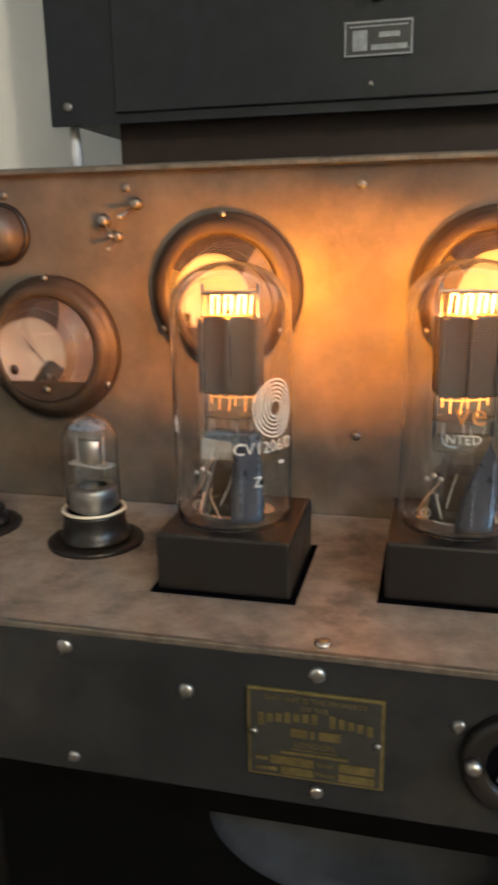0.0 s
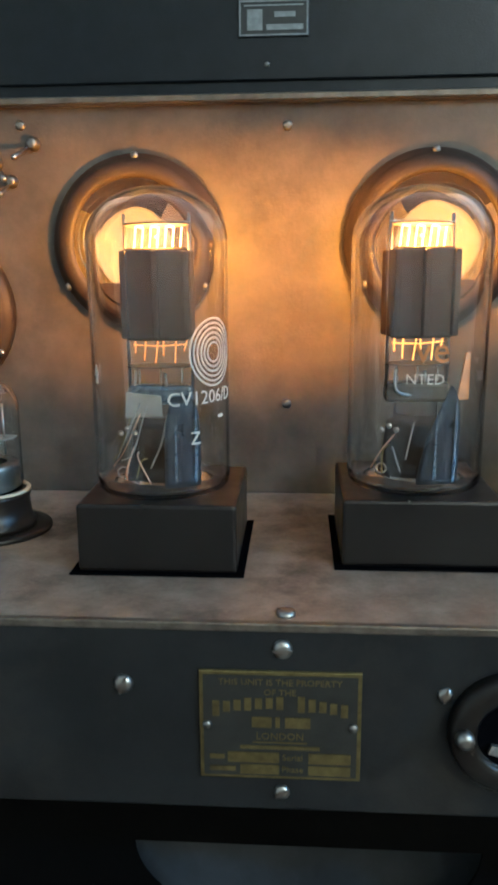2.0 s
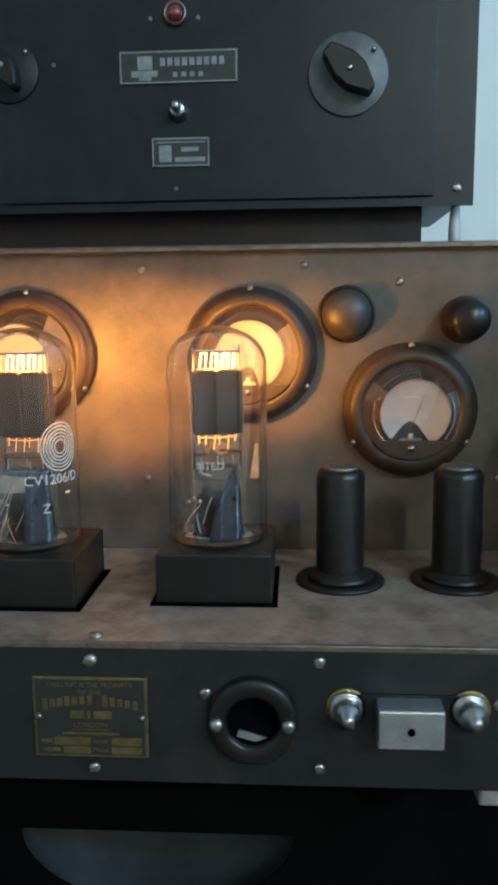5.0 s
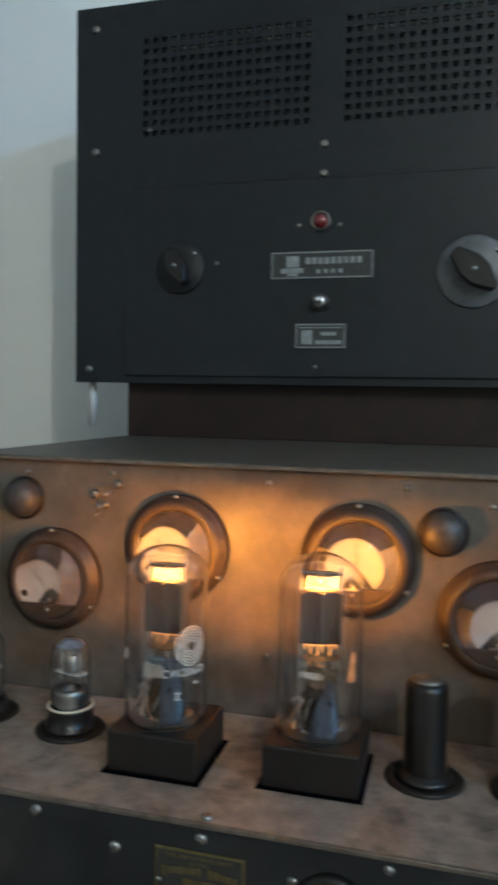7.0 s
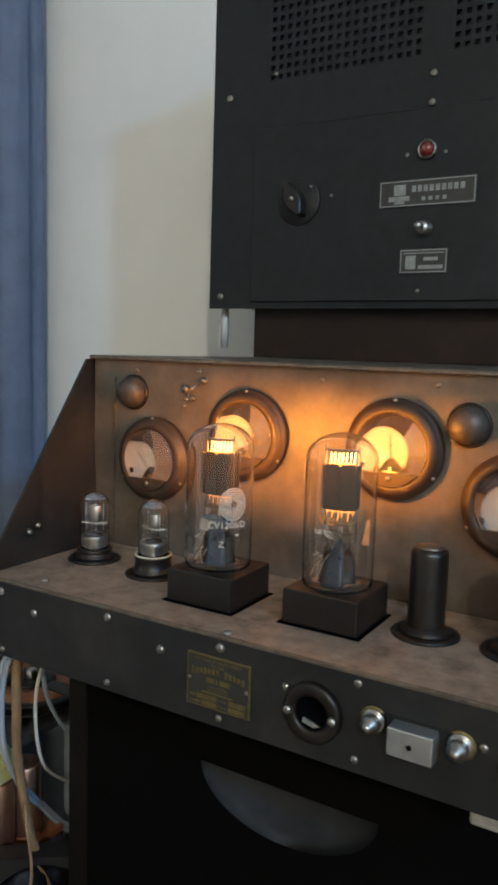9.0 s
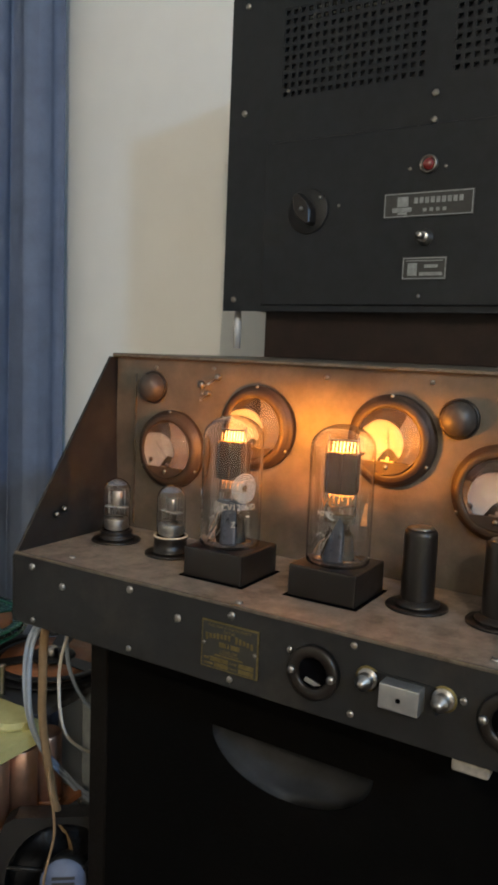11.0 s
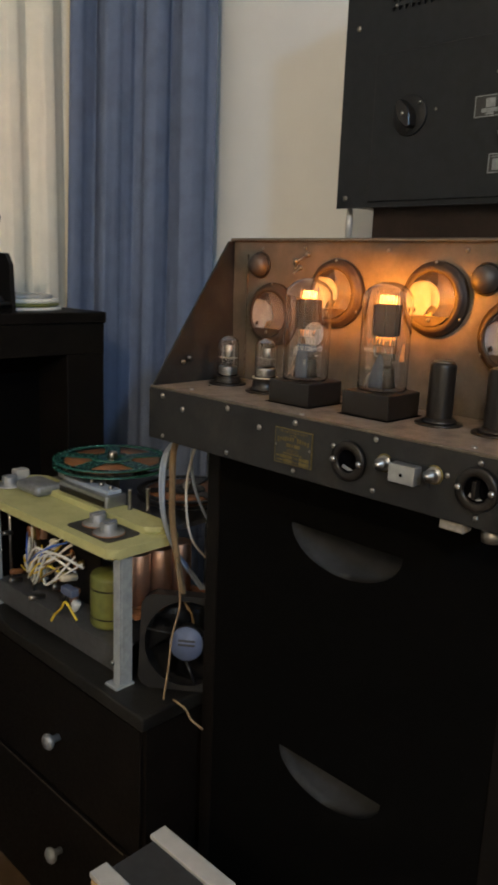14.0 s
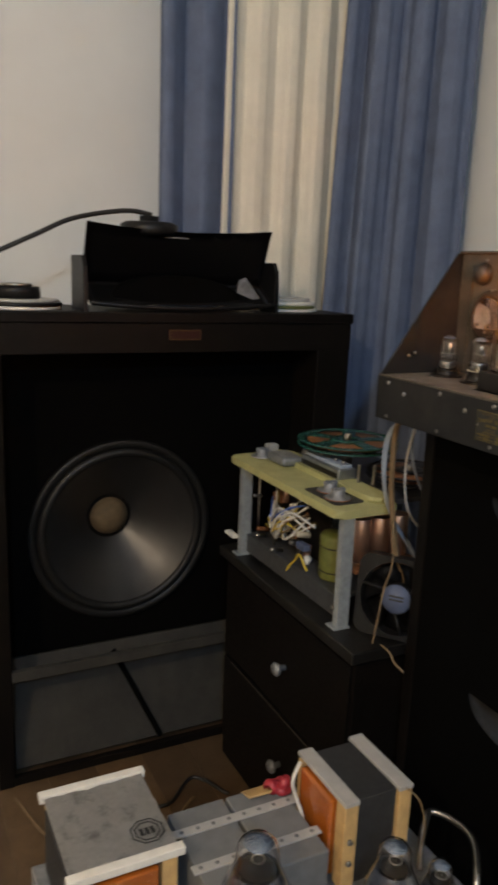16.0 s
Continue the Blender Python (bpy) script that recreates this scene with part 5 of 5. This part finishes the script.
rec_part("wire", swept([(-0.13, 0.03, 0.055), (-0.15, 0.024, 0.08), (-0.17, 0.028, 0.062), (-0.19, 0.03, 0.045), (-0.20, 0.028, 0.03)], 0.002, 6), WIRE_YELLOW)
rec_part("connector", boxes((-0.175, -0.145, 0.030, 0.045, 0.085, 0.098), bevel=0.002), BLUELABEL, "small blue connector")
rec_part("clamp", boxes((RW - 0.012, RW + 0.03, 0.0, 0.014, 0.036, 0.043), bevel=0.002), PAPER, "white clamp at the corner")
# controls on the top plate
for k, (x, y, z) in enumerate(((-0.062, 0.040, RH), (-0.105, 0.052, RH), (RW + 0.04, 0.055, RH))):
    kn = rec_part("knob", turned([(0, 0), (0.023, 0), (0.023, 0.002), (0.012, 0.003), (0.0115, 0.014), (0.010, 0.016), (0, 0.016)], 24), GREYSTEEL, "grey pointer knob on an orange skirt", at=pose(x, y, z + 0.002))
    part("skirt", ring(0.012, 0.0235, 0.002, 28, 0.0006), RUST if k != 2 else GREYTAPE, kn)
    part("pointer", boxes((-0.004, 0.004, -0.0125, 0.0125, 0.003, 0.0185), bevel=0.001), GREYSTEEL, kn)
rec_part("dial_plate", prism(rounded(-0.135, -0.03, 0.015, 0.075, 0.008, 3), 0.0012, pose(0, 0, RH + 0.0004)), GREYBOARD, "dark scale plate round the knobs")
hd = rec_part("head_cover", boxes((-0.26, -0.13, 0.085, 0.125, RH + 0.010, RH + 0.030), bevel=0.003), ALU, "silver tape head assembly")
part("head_slot", boxes((-0.255, -0.135, 0.0835, 0.0855, RH + 0.013, RH + 0.022)), BAKELITE, hd)
part("head_strip", boxes((-0.255, -0.135, 0.092, 0.118, RH + 0.030, RH + 0.036), bevel=0.001), WIRE_GREY, hd)
for k in range(5):
    part("head_screw", turned([(0, 0), (0.004, 0), (0.004, 0.007), (0, 0.008)], 10, pose(-0.245 + 0.025 * k, 0.105, RH + 0.034)), NICKEL, hd)
for x, y, h in ((-0.11, 0.115, 0.03), (-0.085, 0.13, 0.034), (-0.28, 0.11, 0.028)):
    rec_part("guide_pin", turned([(0, 0), (0.004, 0), (0.003, 0.003), (0.003, h), (0.0045, h + 0.002), (0, h + 0.003)], 12), NICKEL, at=pose(x, y, RH + 0.010))
rec_part("lever", boxes((-0.34, -0.27, 0.05, 0.10, RH + 0.001, RH + 0.020), bevel=0.008), GREYSTEEL, "pale grey lever cover")
rec_part("lever", boxes((RW + 0.01, RW + 0.03, 0.075, 0.10, RH, RH + 0.022), bevel=0.003), GREYTAPE)


def tape_reel(x, y, z, r, mat, label, holes=5):
    reel = thing("tape_reel", (x, y, z), label, "tape reel", "tape reels")
    for zz, nm in ((0.0, "lower_flange"), (0.010, "upper_flange")):
        bm = bmesh.new()
        lathe(bm, [(r * 0.86, zz), (r, zz), (r, zz + 0.0018), (r * 0.86, zz + 0.0018)], 56, None, True)
        lathe(bm, [(r * 0.10, zz), (r * 0.36, zz), (r * 0.36, zz + 0.0018), (r * 0.10, zz + 0.0018)], 40, None, True)
        for k in range(holes):
            a = 2 * math.pi * k / holes
            wide = [(r * 0.30 * math.cos(a - 0.4), r * 0.30 * math.sin(a - 0.4)), (r * 0.88 * math.cos(a - 0.17), r * 0.88 * math.sin(a - 0.17)), (r * 0.88 * math.cos(a + 0.17), r * 0.88 * math.sin(a + 0.17)), (r * 0.30 * math.cos(a + 0.4), r * 0.30 * math.sin(a + 0.4))]
            lo = [bm.verts.new((px, py, zz + 0.0001)) for px, py in wide]
            hi = [bm.verts.new((px, py, zz + 0.0017)) for px, py in wide]
            bm.faces.new(lo[::-1]), bm.faces.new(hi)
            for q in range(4):
                bm.faces.new((lo[q], lo[(q + 1) % 4], hi[(q + 1) % 4], hi[q]))
        part(nm, bm, mat, reel)
    part("tape_pack", turned([(r * 0.2, 0.0022), (r * 0.80, 0.0022), (r * 0.80, 0.0095), (r * 0.2, 0.0095)], 48, None, True), RUST, reel, "wound orange-brown tape")
    part("hub", turned([(0, 0), (0.008, 0), (0.008, 0.018), (0.006, 0.022), (0, 0.023)], 20), NICKEL, reel)


tape_reel(-0.550, 0.395, BZ + RH + 0.050, 0.098, REEL, "sea-green tape reel with brown tape showing through its holes")
rec_part("spindle", turned([(0, 0), (0.012, 0), (0.012, 0.0535), (0, 0.0535)], 16), NICKEL, at=pose(-0.225, 0.167, RH - 0.004))
rec_part("spindle", turned([(0, 0), (0.010, 0), (0.010, 0.0218), (0, 0.0218)], 16), NICKEL, at=pose(-0.089, 0.2146, RH - 0.004))
tape_reel(-0.415, 0.445, BZ + RH + 0.018, 0.080, PLASTIC, "dark plastic tape reel", 3)
rec_part("reel_arm", boxes((-0.38, -0.31, 0.16, 0.172, RH - 0.004, RH + 0.006), bevel=0.001), GREYSTEEL)

fan = thing("cooling_fan", pose(-0.264, 0.318, BZ + 0.004, -9, 0, 38), "black square cooling fan with a blue hub label", "fan")
fan.scale = (1.2, 1.2, 1.2)
fr = 0.050
bm = bmesh.new()
n = 40
oc = [(0.056 * max(-1, min(1, 1.30 * math.cos(2 * math.pi * i / n))), 0.056 + 0.056 * max(-1, min(1, 1.30 * math.sin(2 * math.pi * i / n)))) for i in range(n)]
ic = [(fr * math.cos(2 * math.pi * i / n), 0.056 + fr * math.sin(2 * math.pi * i / n)) for i in range(n)]
rings_ = [[bm.verts.new((x, y, z)) for x, z in c] for c, y in ((oc, -0.0125), (ic, -0.0125), (ic, 0.0125), (oc, 0.0125))]
for a, b in zip(rings_, rings_[1:] + rings_[:1]):
    for i in range(n):
        bm.faces.new((a[i], a[(i + 1) % n], b[(i + 1) % n], b[i]))
part("frame", bm, PLASTIC, fan, "black plastic frame")
part("hub", turned([(0, 0), (0.020, 0), (0.021, 0.002), (0.021, 0.016), (0, 0.016)], 32, pose(0, 0.004, 0.056, 90)), PLASTIC, fan)
part("hub_label", turned([(0, 0), (0.0200, 0), (0.0200, 0.0005), (0, 0.0005)], 32, pose(0, -0.012, 0.056, 90)), BLUELABEL, fan, "blue paper label")
bm = bmesh.new()
for zz in (0.058, 0.053):
    box(bm, -0.010, 0.010, -0.0129, -0.0124, zz, zz + 0.0025)
part("label_bar", bm, INK, fan)
for k in range(7):
    a = 2 * math.pi * k / 7
    bl = bmesh.new()
    vs = []
    for s in np.linspace(0, 1, 5):
        rr = 0.020 + 0.028 * s
        da = 0.30 + 0.12 * s
        tw = 0.007
        vs.append([bl.verts.new((rr * math.cos(a + e * da + 0.35 * s), -e * tw, 0.056 + rr * math.sin(a + e * da + 0.35 * s))) for e in (-1, 0, 1)])
    for p, q in zip(vs, vs[1:]):
        for e in range(2):
            bl.faces.new((p[e], p[e + 1], q[e + 1], q[e])).smooth = True
    bmesh.ops.solidify(bl, geom=list(bl.faces), thickness=0.0012)
    part("blade", bl, PLASTIC, fan)
for a in (30, 150, 270):
    part("strut", swept([(0.020 * math.cos(radians(a)), -0.011, 0.056 + 0.020 * math.sin(radians(a))), (0.051 * math.cos(radians(a + 14)), -0.011, 0.056 + 0.051 * math.sin(radians(a + 14)))], 0.002, 6, 1), PLASTIC, fan)


def cable(name, pts, r, mat, label, group=""):
    return tagged(part(name, swept(pts, r, 8), mat), label, "cable", group)


for dx, dz in ((0, 0), (0.006, -0.006)):
    cable("hanging_wire", [(-0.252 + dx * 0.2, 0.300, 0.879), (-0.285 + dx, 0.290, 0.845), (-0.304 + dx, 0.300, 0.777 + dz), (-0.320 + dx, 0.330, 0.708 + dz), (-0.333 + dx * 0.3, 0.380, 0.645 + dz), (-0.340, 0.45, 0.570 + dz), (-0.345, 0.56, 0.52)], 0.0026, WIRE_GREY, "pale blue-grey wire hanging from the amplifier", "hanging wires")
cable("hanging_wire", [(-0.245, 0.315, 0.879), (-0.285, 0.33, 0.80), (-0.300, 0.35, 0.72), (-0.322, 0.40, 0.665), (-0.340, 0.46, 0.625), (-0.345, 0.56, 0.58)], 0.0018, WIRE_WHITE, "thin pale wire hanging from the amplifier", "hanging wires")
cable("hanging_wire", [(-0.248, 0.325, 0.879), (-0.270, 0.325, 0.846), (-0.298, 0.36, 0.775), (-0.336, 0.44, 0.689), (-0.345, 0.54, 0.62)], 0.0022, WIRE_GREY, "pale blue-grey wire hanging from the amplifier", "hanging wires")
cable("power_cable", [(-0.246, 0.285, 0.879), (-0.257, 0.282, 0.857), (-0.268, 0.290, 0.80), (-0.278, 0.300, 0.752), (-0.284, 0.315, 0.69), (-0.287, 0.330, 0.636), (-0.278, 0.352, 0.570), (-0.266, 0.372, 0.520), (-0.255, 0.385, 0.506)], 0.0045, WIRE_TAN, "thick tan cable hanging from the amplifier")
cable("fan_wire", [(-0.300, 0.330, 0.700), (-0.267, 0.300, 0.689), (-0.260, 0.300, 0.638), (-0.263, 0.290, 0.594), (-0.258, 0.280, 0.555), (-0.262, 0.275, 0.502)], 0.0014, WIRE_TAN, "thin tan wire beside the fan")
cable("loose_wire", [(-0.252, 0.285, 0.502), (-0.238, 0.283, 0.503), (-0.228, 0.287, 0.497), (-0.214, 0.285, 0.489), (-0.199, 0.293, 0.478)], 0.0016, WIRE_TAN, "tan wire hanging over the chest's edge")

# ---- the amplifier in the foreground ----
low = thing("low_table", (0.06, -0.04, 0), "plain dark low table", "table")
part("tabletop", boxes((-0.26, 0.24, -0.28, 0.25, 0.262, 0.285), bevel=0.002), BLACKWOOD, low)
for sx in (-0.23, 0.21):
    for sy in (-0.25, 0.22):
        part("leg", boxes((sx - 0.02, sx + 0.02, sy - 0.02, sy + 0.02, 0, 0.262), bevel=0.003), BLACKWOOD, low)

fa = thing("transformer_amplifier", (0, 0, 0.285), "open amplifier chassis carrying two big output transformers and glass valves", "amplifier")
FZ0 = 0.07
part("chassis", boxes((-0.17, 0.20, -0.29, 0.19, 0, FZ0), bevel=0.002), GREYSTEEL, fa, "grey metal chassis")


def big_transformer(x, y, z, w, d, h, foil):
    t = part("output_transformer", boxes((0.006, w - 0.004, 0.022, d - 0.022, 0, h - 0.003), bevel=0.001), LAMINATION, fa, "big transformer with charcoal core and pale strips" if not foil else "big transformer with a scuffed foil-grey cover", pose(x, y, z))
    for y0, y1 in ((0, 0.021), (d - 0.021, d)):
        part("top_strip", boxes((-0.001, w + 0.001, y0, y1, h - 0.006, h), bevel=0.0008), GREYTAPE, t, "light grey strip")
        part("end_block", boxes((w - 0.020, w, y0 + 0.001, y1 - 0.001, 0, h - 0.006), bevel=0.001), PALEWOOD, t, "pale wood block")
        part("end_block", boxes((0, 0.014, y0 + 0.001, y1 - 0.001, 0, h - 0.010), bevel=0.001), PALEWOOD, t)
        if not foil:
            part("winding", boxes((0.016, w - 0.022, y0 - 0.006 if y0 == 0 else y0 + 0.002, y1 - 0.002 if y0 == 0 else y1 + 0.006, 0.004, h - 0.010), bevel=0.004), WINDING, t, "orange lacquered winding")
    for k in range(2):
        part("bolt", turned([(0, 0), (0.004, 0), (0.0035, 0.003), (0, 0.0035)], 8, pose(w, 0.010, h * 0.3 + 0.03 * k, 0, 90, 0)), NICKEL, t)
    if foil:
        part("winding", boxes((w - 0.006, w + 0.004, 0.024, d - 0.024, 0.004, h - 0.012), bevel=0.003), WINDING, t, "orange lacquered winding")
        for y0 in (-0.002, d - 0.018):
            part("side_board", boxes((0.014, w - 0.02, y0, y0 + 0.018, 0, h - 0.006), bevel=0.001), LAMINATION, t)
        bm = bmesh.new()
        n, m_ = 18, 16
        g = [[bm.verts.new((-0.002 + (w + 0.004) * i / n, -0.001 + (d + 0.002) * j / m_, h + 0.0018 + 0.0024 * noise.noise(Vector((i * 0.45, j * 0.5, 3))) + 0.0009 * noise.noise(Vector((i * 1.3, j * 1.2, 7))))) for j in range(m_ + 1)] for i in range(n + 1)]
        for a, b in zip(g, g[1:]):
            for j in range(m_):
                bm.faces.new((a[j], a[j + 1], b[j + 1], b[j])).smooth = True
        bmesh.ops.solidify(bm, geom=list(bm.faces), thickness=0.001)
        part("cover_sheet", bm, FOIL, t, "crumpled grey foil cover with dark scuffs")
        for x0 in (-0.006, w - 0.006):
            part("edge_strip", boxes((x0, x0 + 0.012, -0.006, d + 0.006, h - 0.004, h + 0.006), bevel=0.001), PAPER, t, "white edge strip")
        stamp = bmesh.new()
        for s in (0.019, 0.014):
            lathe(stamp, [(s, 0), (s + 0.0016, 0), (s + 0.0016, 0.0004), (s, 0.0004)], 8, pose(w - 0.035, d - 0.026, h + 0.0062, 0, 0, 20), True)
        for k in range(3):
            box(stamp, w - 0.0405, w - 0.0295, d - 0.035 + 0.0065 * k, d - 0.0305 + 0.0065 * k, h + 0.0060, h + 0.0065)
        part("stamped_mark", stamp, INK, t, "dark round stamped mark")
    return t


big_transformer(-0.094, 0.042, FZ0, 0.112, 0.100, 0.476 - 0.285 - FZ0, False)
big_transformer(-0.172, -0.272, FZ0, 0.145, 0.122, 0.446 - 0.285 - FZ0, True)
for y0 in (-0.132, -0.052):
    can = part("filter_can", boxes((-0.115, 0.018, y0, y0 + 0.076, FZ0, 0.42 - 0.285), bevel=0.002), CANGREY, fa, "grey painted rectangular can")
for x0 in (-0.082, -0.022):
    st = part("clamp_strip", boxes((x0, x0 + 0.013, -0.138, 0.030, 0.42 - 0.285, 0.4225 - 0.285), bevel=0.0005), GREYTAPE, fa, "light grey perforated strip")
    for k in range(8):
        part("strip_hole", turned([(0, 0), (0.0028, 0), (0.0028, 0.0002), (0, 0.0002)], 10, pose(x0 + 0.0065, -0.128 + 0.021 * k, 0.4225 - 0.285)), CANGREY, st)


def plain_valve(x, y, r, h):
    v = part("glass_valve", turned([(0, 0), (r * 0.62, 0), (r * 0.62, 0.018), (r * 0.55, 0.020), (0, 0.020)], 28), BAKELITE, fa, "clear glass valve with a silvery top", pose(x, y, FZ0))
    prof = [(r * 0.6, 0.020), (r * 0.72, 0.028), (r, h * 0.40), (r, h * 0.55), (r * 0.70, h * 0.72), (r * 0.62, h * 0.80)] + [(r * 0.62 * math.cos(a), h * 0.86 + h * 0.14 * math.sin(a)) for a in np.linspace(0, math.pi / 2 - 0.02, 8)] + [(0, h)]
    inn = [(max(0, a - 0.0010), b - (0.001 if b > 0.03 else 0)) for a, b in prof]
    b = part("bulb", turned(prof + inn[::-1], 36, None, True), BULB_GLASS, v)
    b.visible_shadow = False
    part("anode", boxes((-r * 0.5, r * 0.5, -r * 0.3, r * 0.3, 0.030, h * 0.70), bevel=0.002), DARK_PLATE, v, "black anode plates")
    part("mica", prism([(r * 0.55 * math.cos(a), r * 0.55 * math.sin(a)) for a in np.linspace(0, 2 * math.pi, 17)[:-1]], 0.0008, pose(0, 0, h * 0.71)), DARK_PLATE, v)
    skin = [(r * 0.95, h * 0.40), (r * 0.95, h * 0.54), (r * 0.66, h * 0.715)]
    part("getter_mirror", turned(skin, 36), GETTER_DARK, v, "dark mirror film on the shoulder")
    flash = [(0.0001, h * 0.975)] + [(r * 0.57 * math.cos(a), h * 0.86 + h * 0.118 * math.sin(a)) for a in np.linspace(math.pi / 2 - 0.02, 0.7, 7)]
    part("getter_flash", turned(flash, 32), GETTER, v, "silvery top")
    part("getter_ring", ring(0.006, 0.0075, 0.0012, 20, 0.0003), NICKEL, v, at=pose(0.002, 0, h * 0.80))


plain_valve(0.045, -0.088, 0.038, 0.145)
plain_valve(0.090, 0.062, 0.030, 0.122)
plain_valve(0.105, 0.118, 0.022, 0.088)
part("carry_handle", swept([(0.030, 0.155, FZ0), (0.022, 0.160, 0.090), (0.0, 0.185, 0.106), (-0.012, 0.205, 0.108), (0.02, 0.222, 0.108), (0.055, 0.218, 0.106), (0.092, 0.190, 0.096), (0.100, 0.180, FZ0)], 0.0045, 10), NICKEL, fa, "bent chrome handle")
part("twisted_lead", swept([(0.02, 0.130, 0.19), (0.034, 0.142, 0.175), (0.040, 0.148, 0.14), (0.034, 0.150, 0.11), (0.03, 0.152, 0.075)], 0.0009, 6), WIRE_TAN, fa)
part("lacing_cord", swept([(-0.075, 0.034, 0.19), (-0.068, 0.020, 0.17), (-0.066, 0.026, 0.145), (-0.05, 0.026, 0.13), (-0.045, 0.024, 0.105)], 0.0025, 6), WIRE_WHITE, fa, "white lacing cord")
roll = thing("tape_bundle", (-0.098, 0.018, 0.4225), "crumpled red tape beside a strip of pale card", "tape")
bm = bmesh.new()
for k in range(6):
    lathe(bm, [(0.008, 0), (0.011, 0.003), (0.010, 0.008), (0.006, 0.011)], 9, pose(0.006 * math.cos(k * 1.3), 0.008 * math.sin(k * 1.7), 0.002 * k, 40 * k, 30 * k, 20 * k))
part("red_tape", bm, WIRE_RED, roll)
card = part("card_strip", boxes((-0.022, 0.004, -0.045, -0.005, 0.0, 0.003), bevel=0.001), PALEWOOD, roll, "pale card", pose(0, 0, 0.0, 0, -20, 0))
cable("floor_cable", [(-0.74, -0.15, 0.004), (-0.66, -0.02, 0.004), (-0.62, 0.06, 0.004), (-0.68, 0.14, 0.004), (-0.60, 0.19, 0.004)], 0.004, WIRE_BLACK, "black cable lying on the floor", "floor cables")
cable("floor_cable", [(-0.76, -0.22, 0.004), (-0.60, -0.16, 0.004), (-0.56, 0.02, 0.004), (-0.62, 0.12, 0.004)], 0.003, WIRE_TAN, "tan cable lying on the floor", "floor cables")
# floor boards, each with its own edges
plank = None
FL = bpy.data.objects["floor"]
for i in range(22):
    y = -1.3 + 0.105 * i
    if plank is None:
        plank = part("floor_board", boxes((-1.19, 1.5, 0.0, 0.1035, -0.002, 0.0), bevel=0.0006), FLOOR, FL, "", pose(0, y, 0))
    else:
        share(plank, FL, pose(0, y, 0))
